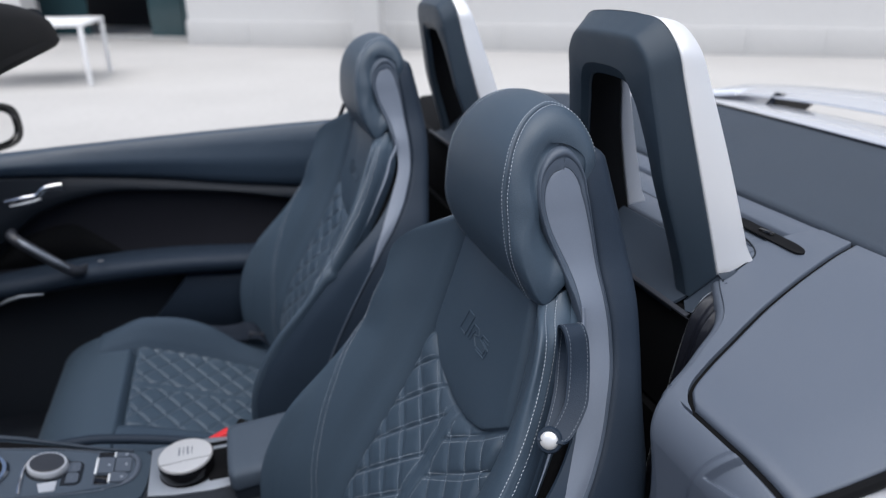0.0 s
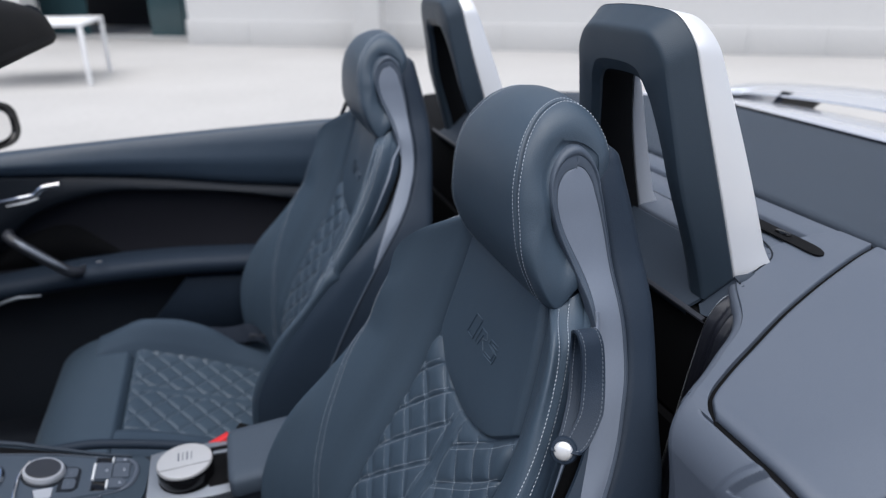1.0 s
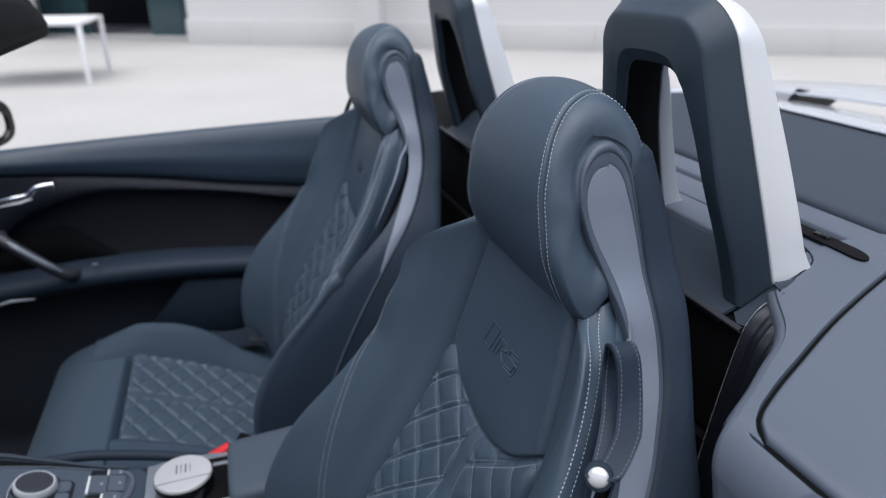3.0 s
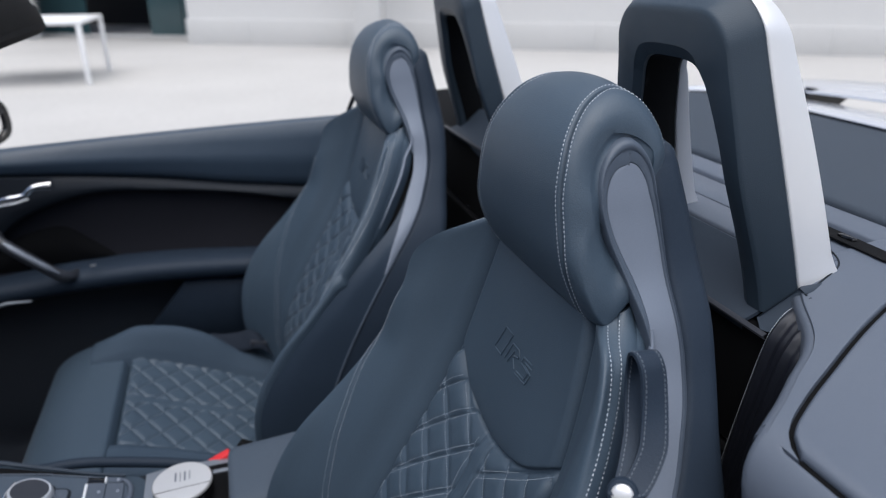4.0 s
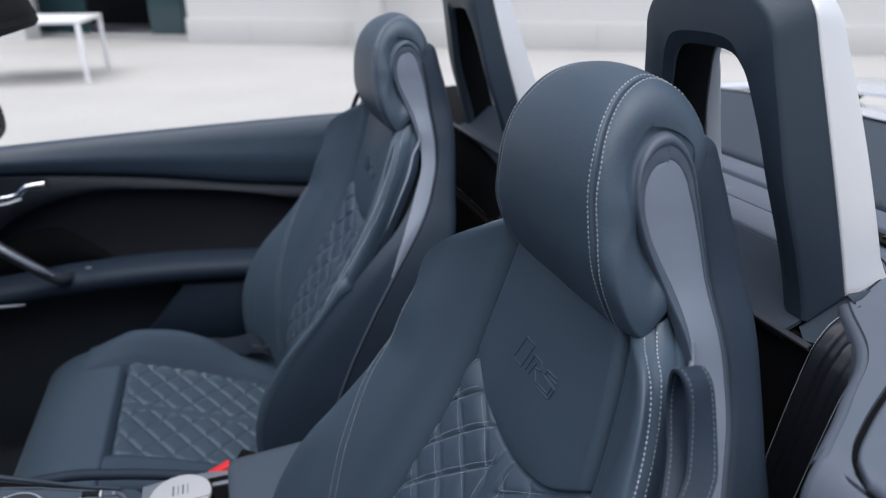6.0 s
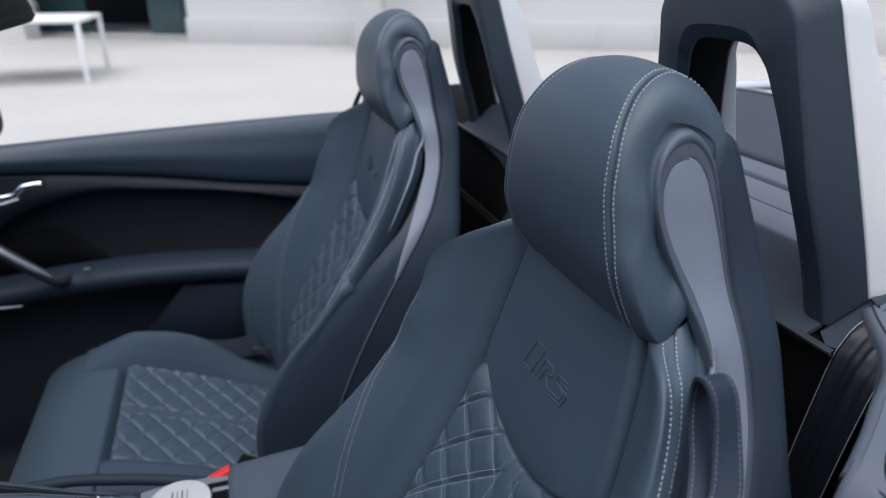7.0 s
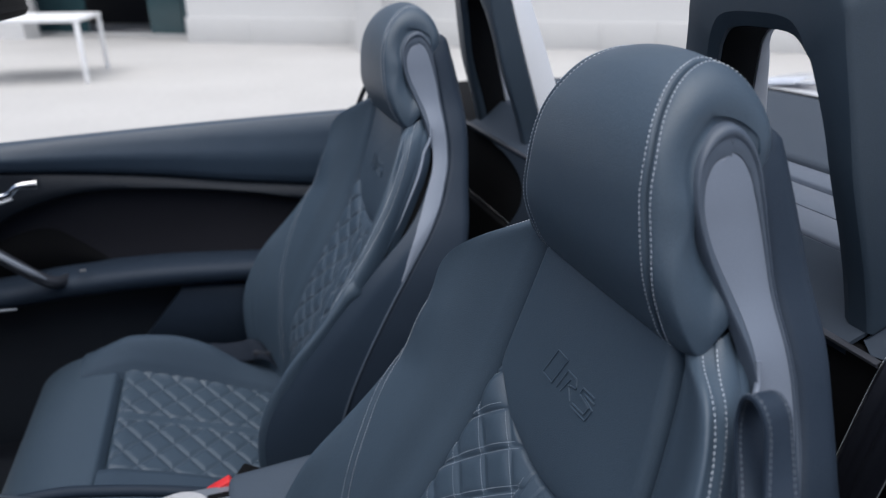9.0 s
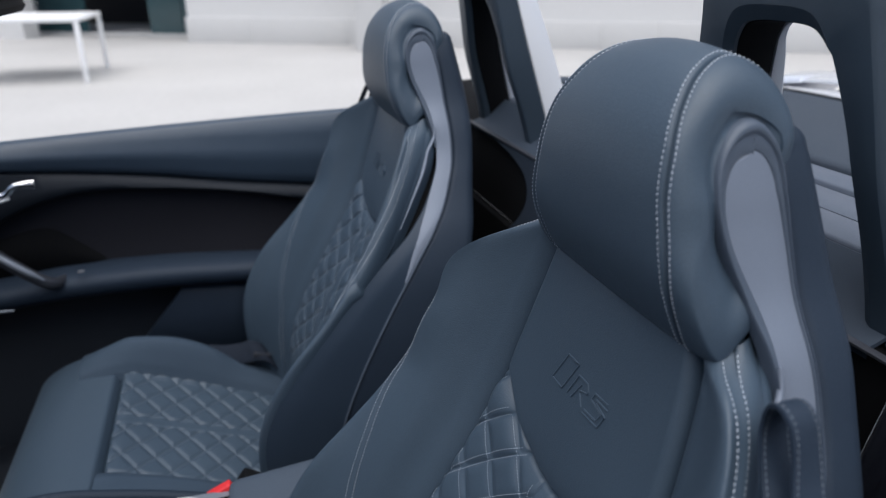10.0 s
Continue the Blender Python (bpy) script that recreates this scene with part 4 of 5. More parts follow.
sheet("surround_top", p, DECK, surround, "", 0.003, (0.1, 0, -1))
s, u = np.meshgrid(np.r_[0.3700, 0.3712, 0.3725, np.linspace(0.374, 0.46, 92), np.linspace(0.465, 0.80, 24)], np.r_[np.linspace(0, 1, 8)[:-1] * 0.06, np.linspace(0.06, 0.15, 90)[:-1], np.linspace(0.15, 1.15, 20)], indexing="ij")
y = np.where(u <= 0.15, 0.20 + u, 0.35 + (inner_y(s) - 0.016 * smooth(0.385, 0.47, s) - 0.35) * (u - 0.15))
s = s + 0.0022 * smooth(0.389, 0.381, y) * smooth(0.390, 0.3715, s)
p = side_deck(s, y)
rim_y = hermite([0.36, 0.372, 0.389, 0.4135, 0.427, 0.455, 0.8], [0.319, 0.322, 0.328, 0.3345, 0.337, 0.332, 0.30], s)
plateau = 0.0045 * smooth(0.0, 0.009, rim_y - y)
pocket = 0.0075 * smooth(-0.0008, 0.0014, 0.3075 + 0.329 * (s - 0.3685) - y) * smooth(0.002, -0.003, s - 0.408 + 0.32 * (0.3205 - y))
p = p + (plateau - pocket)[..., None] * np.array([-0.6, 0, 0.8])
p[..., 2] -= 0.003 * np.clip(1 - (s - 0.3715) / 0.004, 0, 1) ** 2 * smooth(0.386, 0.378, y)
roll = np.zeros((len(p), 6, 3))
for k in range(6):
    a = k / 5 * math.pi / 2
    bend = 0.008 + 0.018 * smooth(0.385, 0.47, s[:, 0])
    roll[:, k] = p[:, -1] + np.stack([bend * (1 - math.cos(a)) + (0.06 if k == 5 else 0), bend * math.sin(a), 0 * bend], -1)
p = np.concatenate([p, roll], 1)
sheet("surround_front", p, DECK, surround, "", 0.003, (0.25, 0, -1))
# slot in the deck with a catch
bm = bmesh.new()
slot = []
for k in range(40):
    a = 2 * math.pi * k / 40
    cx, cy = math.cos(a), math.sin(a)
    slot.append((0.5785 + 0.0105 * cx + 0.006 * cy, 0.571 + 0.058 * np.sign(cy) * abs(cy) ** 0.35, 0.9970))
f = [bm.verts.new(q) for q in slot]
g = [bm.verts.new((q[0], q[1], q[2] + 0.0016)) for q in slot]
bm.faces.new(g)
for k in range(40):
    bm.faces.new((f[k], f[(k + 1) % 40], g[(k + 1) % 40], g[k]))
part("latch_slot", bm, BLACK, surround, "long black latch slot")
box("latch_catch", (0.580, 0.575, 0.9995), (0.007, 0.020, 0.004), GLOSS, surround, "", 0.002)
under(surround)

lid = thing("soft_top_flap", (0.5, 0.40, 0.80), "smooth grey flap over the soft-top linkage", "flap")
s, u = np.meshgrid(np.r_[0.056, 0.057, 0.059, np.linspace(0.065, 0.354, 62), 0.3605, 0.3630, 0.3645], np.r_[0, 0.008, 0.016, np.linspace(0.03, 0.97, 30), 0.984, 0.992, 1], indexing="ij")
out_y = 0.259 + 0.004 * smooth(0.10, 0.35, s)
corner = 0.006 * np.clip((s - 0.3525) / 0.0105, 0, 1) ** 2
y = out_y + (seam_y(s) - 0.0024 - corner - out_y) * u
p = side_deck(s, y)
p[..., 2] += edge_round(u) - 0.003 * np.clip((s - 0.3600) / 0.0045, 0, 1) ** 2
sheet("flap_skin", p, DECK, lid, "", 0.003, (0.1, 0, -1))
s, u = np.meshgrid(np.linspace(0.05, 0.40, 30), np.linspace(0, 1, 12), indexing="ij")
sheet("seal", side_deck(s, 0.240 + u * (inner_y(s) - 0.245)) + np.array([0.003, 0, -0.0052]), BLACK, lid, "black seal in the joints", 0.004, (0, 0, -1))
# black tube stands in for the shaded gap along the flap's outer edge
edge = np.linspace(0.05, 0.366, 40)
tube("outer_seal", side_deck(edge, 0.2535 + 0.004 * smooth(0.10, 0.35, edge)) + np.array([0, 0, 0.0005]), 0.0048, BLACK, lid, "black tube drawn as the dark gap beside the flap", 8)
under(lid)

# belt of the driver's seat
belt = thing("seat_belt", (0.44, 0.50, 0.60), "black woven seat belt with pale edge thread, out of its guide", "seat belt")
bp = hermite(np.arange(7.0), np.array([(0.485, 0.506, 0.935), (0.478, 0.500, 0.957), (0.462, 0.497, 0.962), (0.446, 0.496, 0.950), (0.437, 0.499, 0.915), (0.430, 0.513, 0.780), (0.420, 0.530, 0.560)]), np.linspace(0, 6, 70))
us = np.linspace(-1, 1, 25)
pts = np.zeros((25, 70, 3))
for i, w in enumerate(us):
    pts[i] = bp + np.outer(np.ones(70), (0.006 * w, 0.0235 * w, 0.003 * w))
    pts[i, :, 0] += (0.0036 * math.sin(w * 6.0) + 0.0020 * math.sin(w * 13.0 + 1)) * smooth(0, 30, np.arange(70)) * smooth(75, 30, np.arange(70))
sheet("webbing", pts, WEBBING, belt, "", 0.0012, (1, 0, 0))
stitches("edge_thread", [[(q + np.array([-0.0008, 0, 0]), (-1, 0, 0.2)) for q in pts[0]], [(q + np.array([-0.0008, 0, 0]), (-1, 0, 0.2)) for q in pts[24]]], THREAD, belt, 0.003, 0.0024, 0.0003)
tube("belt_outlet", hermite(np.arange(6.0), np.array([(0.478, 0.516, 0.974), (0.481, 0.509, 0.969), (0.481, 0.498, 0.958), (0.472, 0.485, 0.942), (0.458, 0.474, 0.926), (0.440, 0.462, 0.900)]), np.linspace(0, 5, 30)), list(np.r_[np.linspace(0.004, 0.006, 6), np.full(18, 0.006), np.linspace(0.006, 0.003, 6)]), DECK_DARK, belt, "dark moulded belt outlet", 12)
under(belt)

# foot of the near hoop
shroud = thing("belt_shroud", (0.46, 0.53, 0.94), "dark grey moulding between hoop foot and belt outlet", "moulding")
face = [(0.4555, 0.547, 0.944), (0.4770, 0.5255, 0.983), (0.4790, 0.5200, 0.979), (0.4680, 0.5180, 0.962), (0.4470, 0.5180, 0.943), (0.4455, 0.530, 0.941)]
rings = [[(x + 0.002 + d, 0.5285 + (y - 0.5285) * k, 0.956 + (z - 0.956) * k) for x, y, z in face] for d, k in ((0.0, 0.90), (-0.0025, 0.95), (-0.001, 1.0), (0.022, 1.0))]
loft("shroud_body", rings, DECK_DARK, shroud, "", True, 60)
under(shroud)
foot = thing("hoop_gasket", (0.5, 0.55, 0.93), "thin dark gasket round the foot of the hoop", "gasket")
bm = bmesh.new()
path = [(0.4780, 0.5180, 0), (0.4830, 0.5215, 0), (0.510, 0.5300, 0), (0.5300, 0.5370, 0), (0.5420, 0.5480, 0), (0.5510, 0.5680, 0), (0.5560, 0.590, 0)]
line = hermite(np.arange(7.0), np.array(path), np.linspace(0, 6, 50))
line[:, 2] = 1.0003 - 0.047 * smooth(0.62, 0.335, line[:, 0])
tube_bm(bm, line, 0.0009, 6)
part("gasket", bm, PLASTIC, foot, "thin dark gasket line")
under(foot)

# rear body and wing
def body_sag(y):
    return 0.05 * abs((y - CAR_Y) / 0.85) ** 3


tail = thing("roadster", (1.2, CAR_Y, 0.3), "silver painted roadster body with flat boot lid", "car")
across("boot_lid", [(1.207, 0.950), (1.208, 0.963), (1.213, 0.967), (1.30, 0.962), (1.45, 0.945), (1.62, 0.905), (1.70, 0.87), (1.73, 0.82), (1.73, 0.40)], CAR_Y - 0.88, CAR_Y + 0.88, PAINT, tail, "glossy silver boot lid", 40, body_sag, 0.01, (0, 0, -1))
for side in (-1, 1):
    pts = np.zeros((60, 16, 3))
    prof = [(0.715, 0.930), (0.722, 0.944), (0.74, 0.945), (0.80, 0.925), (0.86, 0.88), (0.90, 0.80), (0.912, 0.70), (0.91, 0.55), (0.89, 0.35)]
    pr = hermite(np.arange(9.0), np.array(prof), np.linspace(0, 8, 16))
    for i, x in enumerate(np.linspace(0.345, 1.72, 60)):
        for j in range(16):
            pts[i, j] = (x, CAR_Y + side * pr[j, 0] * (1 - 0.06 * smooth(1.2, 1.72, x)), pr[j, 1])
    sheet("rear_wing_panel", pts, PAINT, tail, "glossy silver rear quarter", 0.004, (0, -side, 0), flip=side < 0)
under(tail)
wing = thing("rear_spoiler", (1.52, CAR_Y, 0.90), "fixed silver rear wing on dark posts", "rear wing")
rings = []
for y in np.linspace(-0.84, 0.84, 48):
    drop = 0.055 * abs(y / 0.84) ** 2.2
    k = 1 - 0.35 * abs(y / 0.84) ** 6
    rings.append([(1.56 + (x - 1.56) * k, CAR_Y + y, z - drop) for x, z in ((1.46, 0.968), (1.462, 0.973), (1.50, 0.980), (1.58, 0.985), (1.66, 0.988), (1.668, 0.984), (1.60, 0.974), (1.52, 0.968), (1.47, 0.965))])
loft("blade", rings, PAINT, wing, "silver painted blade")
for sy in (-0.53, 0.53):
    quad = [(1.430, 0.916), (1.556, 0.902), (1.625, 0.945), (1.475, 0.962)]
    loft("post", [[(x, CAR_Y + sy + d, z) for x, z in quad] for d in (-0.012, 0.012)], GLOSS, wing, "dark slanted wing post")
under(wing)

# far door
door = thing("passenger_door", (-0.1, 1.70, 0.35), "closed door with dark leather and microfibre inner panel", "car door")
D_X = np.linspace(-0.85, 0.46, 90)


def door_sheet(name, rows, mat, label="", xs=None):
    """rows: pairs of y and z, each a number or a function of x."""
    xs = D_X if xs is None else xs
    pts = np.zeros((len(rows), len(xs), 3))
    for i, (fy, fz) in enumerate(rows):
        pts[i, :, 0] = xs
        pts[i, :, 1] = fy(xs) if callable(fy) else fy
        pts[i, :, 2] = fz(xs) if callable(fz) else fz
    return sheet(name, pts, mat, door, label, 0.01, (0, 1, 0))


belt_z = lambda x: 0.9245 + 0.034 * x - 0.02 * x * x
low = lambda x: hermite([-0.9, -0.49, -0.323, -0.144, -0.017, 0.159, 0.5], [0.862, 0.850, 0.837, 0.815, 0.793, 0.767, 0.71], x)
arc = lambda x: hermite([-0.9, -0.62, -0.499, -0.445, -0.394, -0.307, -0.148, 0.007, 0.128, 0.5], [0.55, 0.630, 0.712, 0.754, 0.776, 0.796, 0.789, 0.768, 0.741, 0.65], x)
door_sheet("upper_pad", [(1.765, lambda x: belt_z(x) - 0.021), (1.735, lambda x: belt_z(x) - 0.013), (1.712, lambda x: belt_z(x) - 0.007), (1.6985, lambda x: belt_z(x) - 0.0065), (1.6915, lambda x: belt_z(x) - 0.0118), (1.6840, lambda x: belt_z(x) * 0.70 + low(x) * 0.30), (1.6775, lambda x: belt_z(x) * 0.53 + low(x) * 0.47),
                         (1.6745, lambda x: belt_z(x) * 0.44 + low(x) * 0.56), (1.6750, lambda x: belt_z(x) * 0.34 + low(x) * 0.66), (1.6770, lambda x: belt_z(x) * 0.18 + low(x) * 0.82),
                         (1.6795, lambda x: belt_z(x) * 0.06 + low(x) * 0.94), (1.6880, low)], DOOR_LEATHER, "padded leather top of the door")
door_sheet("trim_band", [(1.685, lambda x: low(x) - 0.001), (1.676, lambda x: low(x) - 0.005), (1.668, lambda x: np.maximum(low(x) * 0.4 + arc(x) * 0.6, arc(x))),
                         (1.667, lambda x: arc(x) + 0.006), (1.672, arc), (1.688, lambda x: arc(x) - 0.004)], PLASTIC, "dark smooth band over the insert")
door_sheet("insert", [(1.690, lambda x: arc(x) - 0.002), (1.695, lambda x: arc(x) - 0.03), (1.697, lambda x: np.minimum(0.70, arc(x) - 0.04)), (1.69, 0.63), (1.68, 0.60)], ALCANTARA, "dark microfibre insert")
# thin black sheet laid over the insert behind the pull handle
patch_line = hermite(np.arange(6.0), np.array([(-0.56, 0.640), (-0.50, 0.690), (-0.425, 0.718), (-0.370, 0.720), (-0.324, 0.686), (-0.265, 0.634)]), np.linspace(0, 5, 40))
sheet("grip_recess", np.array([[(x, 1.6925 - 0.010 * math.sin(math.pi * w) * smooth(0.62, 0.70, z) - 0.004 * w, 0.628 * w + z * (1 - w)) for x, z in patch_line] for w in np.linspace(0, 1, 8)]), BLACK, door, "black sheet on the insert behind the pull handle", 0.003, (0, 1, 0))
door_sheet("door_lower", [(1.690, 0.605), (1.695, 0.56), (1.69, 0.45), (1.66, 0.33), (1.65, 0.25)], PLASTIC, "black lower door panel")
arm = lambda x: hermite([-0.9, -0.53, -0.35, -0.16, 0.02, 0.5], [0.604, 0.614, 0.632, 0.632, 0.618, 0.590], x)
out = lambda x: hermite([-0.9, -0.5, -0.3, 0.0, 0.5], [1.640, 1.610, 1.598, 1.602, 1.612], x)
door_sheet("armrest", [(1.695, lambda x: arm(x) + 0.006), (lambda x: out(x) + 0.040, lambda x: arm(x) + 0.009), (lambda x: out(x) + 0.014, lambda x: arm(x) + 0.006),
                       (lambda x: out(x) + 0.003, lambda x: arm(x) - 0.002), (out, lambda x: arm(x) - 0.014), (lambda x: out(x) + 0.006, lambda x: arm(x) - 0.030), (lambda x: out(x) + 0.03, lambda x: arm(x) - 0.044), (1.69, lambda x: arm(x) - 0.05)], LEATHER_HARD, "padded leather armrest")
pts = np.zeros((6, 30, 3))
for i, (y, z) in enumerate(((1.660, 0.585), (1.632, 0.580), (1.626, 0.572), (1.628, 0.50), (1.640, 0.43), (1.68, 0.36))):
    pts[i, :, 0] = np.linspace(-0.137 + 0.77 * (z - 0.579), 0.25, 30)
    pts[i, :, 1], pts[i, :, 2] = y, z - 0.10 * (pts[i, :, 0] + 0.137)
sheet("pocket_cover", pts, LEATHER_HARD, door, "dark angled pocket cover", 0.01, (0, 1, 0))
tube("pull_body", hermite(np.arange(6.0), np.array([(-0.486, 1.640, 0.733), (-0.474, 1.600, 0.733), (-0.430, 1.587, 0.697), (-0.386, 1.588, 0.656), (-0.362, 1.600, 0.638), (-0.350, 1.640, 0.630)]), np.linspace(0, 5, 26)), np.r_[np.linspace(0.010, 0.0122, 5), np.full(16, 0.0122), np.linspace(0.0122, 0.010, 5)], SHELL, door, "dark pull handle", 14)
tube("pull_trim", hermite(np.arange(4.0), np.array([(-0.464, 1.586, 0.734), (-0.440, 1.5745, 0.716), (-0.405, 1.573, 0.685), (-0.374, 1.579, 0.656)]), np.linspace(0, 3, 16)), np.r_[np.linspace(0.002, 0.0062, 4), np.full(8, 0.0062), np.linspace(0.0062, 0.002, 4)], CUP_GREY, door, "satin metal strip on the handle", 10)
lever = hermite(np.arange(6.0), np.array([(-0.480, 1.622, 0.810), (-0.445, 1.614, 0.816), (-0.412, 1.610, 0.822), (-0.398, 1.609, 0.834), (-0.386, 1.609, 0.8385), (-0.360, 1.612, 0.8380)]), np.linspace(0, 5, 40))
bm = bmesh.new()
tube_bm(bm, lever, np.r_[np.linspace(0.0035, 0.0060, 10), np.full(20, 0.0060), np.linspace(0.0060, 0.0085, 10)], 10)
for v in bm.verts:
    near = lever[np.argmin(np.abs(lever[:, 0] - v.co.x))]
    v.co.y = near[1] + (v.co.y - near[1]) * 0.7
part("release_lever", bm, CHROME, door, "bent chrome door release lever")
tube("release_edge", [(-0.470, 1.616, 0.802), (-0.43, 1.610, 0.808), (-0.405, 1.608, 0.815)], [0.0015, 0.003, 0.002], RING_METAL, door, "", 8)
tube("lower_trim", [(-0.535, 1.602, 0.578), (-0.515, 1.592, 0.590), (-0.486, 1.589, 0.598), (-0.442, 1.594, 0.594)], [0.003, 0.004, 0.004, 0.002], CUP_GREY, door, "slim metal trim", 8)
box("lock_button", (-0.314, 1.606, 0.655), (0.012, 0.008, 0.004), ALU, door, "", 0.0015)
pts = np.zeros((6, 60, 3))
for j, (y, z) in enumerate(((1.772, 0.0), (1.79, 0.002), (1.85, -0.03), (1.90, -0.14), (1.905, -0.35), (1.88, -0.60))):
    pts[j, :, 0] = np.linspace(-0.85, 0.46, 60)
    pts[j, :, 1] = y
    pts[j, :, 2] = belt_z(pts[j, :, 0]) + z - 0.033
sheet("outer_skin", pts, PAINT, door, "glossy silver outer skin", 0.004, (0, -1, 0))
tube("window_seal", [(x, 1.768, belt_z(x) - 0.020) for x in np.linspace(-0.85, 0.46, 40)], 0.004, BLACK, door, "black window seal", 8)
under(door)
# far outer mirror
mirror = thing("door_mirror", (-0.53, 1.93, 0.86), "silver and black door mirror with clear glass", "wing mirror")
M_MIR = pose(-0.575, 1.940, 0.910, 0, -4, -35)
rings = []
for x, k in ((0.004, 0.74), (0.0115, 0.80), (0.010, 0.95), (-0.03, 1.0), (-0.07, 0.88), (-0.095, 0.62), (-0.105, 0.3)):
    ring = []
    for a in np.linspace(0, 2 * math.pi, 40, endpoint=False):
        cy, cz = math.cos(a), math.sin(a)
        ring.append(M_MIR @ Vector((x, 0.105 * k * np.sign(cy) * abs(cy) ** 0.6, 0.062 * k * np.sign(cz) * abs(cz) ** 0.7)))
    rings.append(ring)
loft("housing", rings, GLOSS, mirror, "gloss dark housing")
ring = [M_MIR @ Vector((0.006, 0.074 * np.sign(math.cos(a)) * abs(math.cos(a)) ** 0.6, 0.040 * np.sign(math.sin(a)) * abs(math.sin(a)) ** 0.7)) for a in np.linspace(0, 2 * math.pi, 40, endpoint=False)]
loft("glass", [ring, [q + M_MIR.to_3x3() @ Vector((0.003, 0, 0)) for q in ring]], MIRROR, mirror, "clear mirror glass")
tube("arm", [(-0.57, 1.93, 0.87), (-0.56, 1.86, 0.845)], 0.02, GLOSS, mirror, "", 10)
under(mirror)

# windscreen header and pillar
header = thing("windscreen_frame", (-0.35, CAR_Y, 1.15), "dark windscreen header with pillar and folded visor", "windscreen frame")
rings = []
for y in np.r_[np.linspace(-0.50, -0.44, 6), np.linspace(-0.42, 0.42, 24), np.linspace(0.44, 0.50, 6)]:
    e = math.sqrt(max(0.0, 1 - (max(0, abs(y) - 0.40) / 0.101) ** 2))
    lift = 0.028 * (1 - (y / 0.5) ** 2)
    sec = [(-0.272, 1.162), (-0.270, 1.172), (-0.278, 1.190), (-0.296, 1.205), (-0.320, 1.214), (-0.345, 1.206), (-0.350, 1.185), (-0.335, 1.168), (-0.30, 1.160)]
    rings.append([(-0.31 + (x + 0.31) * (0.5 + 0.5 * e), CAR_Y + y, 1.162 + (z - 1.162) * (0.35 + 0.65 * e) + (lift if z > 1.18 else 0.0)) for x, z in sec])
loft("header_rail", rings, BLACK, header, "dark padded header")
rings = [[((q[0] - 0.002 if q[2] < 1.166 else q[0] + 0.002), q[1], min(q[2], 1.196) - 0.010) for q in ring] for ring in rings]
loft("header_liner", rings, BLACK, header, "black underside of the header")
for side in (1, -1):
    tube("pillar", [(-0.30, CAR_Y + side * 0.44, 1.195), (-0.40, CAR_Y + side * 0.515, 1.165), (-0.60, CAR_Y + side * 0.60, 1.06), (-0.95, CAR_Y + side * 0.70, 0.87)], [0.022, 0.032, 0.034, 0.036], PLASTIC, header, "dark windscreen pillar", 14)
    box("visor", (-0.37, CAR_Y + side * 0.22, 1.176), (0.13, 0.36, 0.018), PLASTIC, header, "folded dark sun visor", 0.008, pose(0, 0, 0, 0, -12, 0))
    box("visor_clip", (-0.312, CAR_Y + side * 0.07, 1.172), (0.012, 0.05, 0.012), SHELL, header, "", 0.004)
under(header)

# console between the seats
console = thing("centre_console", (-0.3, CAR_Y, 0.22), "dark centre console with controls and aluminium trim", "centre console")
rings = []
for x in np.linspace(-0.85, 0.05, 24):
    w = 0.125 + 0.03 * smooth(-0.30, -0.60, x)
    z = 0.512 + 0.02 * smooth(-0.25, -0.6, x)
    rings.append([(x, CAR_Y - w, 0.22), (x, CAR_Y + w, 0.22), (x, CAR_Y + w - 0.015, z - 0.075), (x, CAR_Y + w - 0.048, z - 0.055), (x, CAR_Y + w - 0.062, z), (x, CAR_Y - w + 0.03, z), (x, CAR_Y - w + 0.008, z - 0.01), (x, CAR_Y - w, z - 0.03)])
loft("console_body", rings, PLASTIC, console, "soft black console body")
tube("side_bolster", hermite(np.arange(5.0), np.array([(-0.34, 1.080, 0.536), (-0.283, 1.075, 0.538), (-0.23, 1.072, 0.529), (-0.16, 1.070, 0.511), (-0.08, 1.068, 0.485)]), np.linspace(0, 4, 40)), 0.0085, LEATHER_HARD, console, "padded leather console edge", 14)


def plate_outline(x0, x1, y0, y1, r, n=9):
    """A plate with its rear corners rounded, seen from above, as (x, y)."""
    o = [(x0, y0)]
    for k in range(n):
        a = radians(-90 + 90 * k / (n - 1))
        o.append((x1 - r + r * math.cos(a), y0 + r + r * math.sin(a)))
    for k in range(n):
        a = radians(90 * k / (n - 1))
        o.append((x1 - r + r * math.cos(a), y1 - r + r * math.sin(a)))
    return o + [(x0, y1)]


def plate(name, outline, z0, z1, mat, parent, label=""):
    bm = bmesh.new()
    f = bm.faces.new([bm.verts.new((x, y, z1)) for x, y in outline])
    r = bmesh.ops.extrude_face_region(bm, geom=[f])
    bmesh.ops.translate(bm, verts=[v for v in r["geom"] if isinstance(v, bmesh.types.BMVert)], vec=(0, 0, z0 - z1))
    return part(name, bm, mat, parent, label)


def tilted_box(name, x0, x1, y0, y1, h, mat, parent, label="", bevel=0.0012, low=0.004):
    return box(name, ((x0 + x1) / 2, (y0 + y1) / 2, 0.524 + h - low / 2), (x1 - x0, y1 - y0, low), mat, parent, label, bevel)


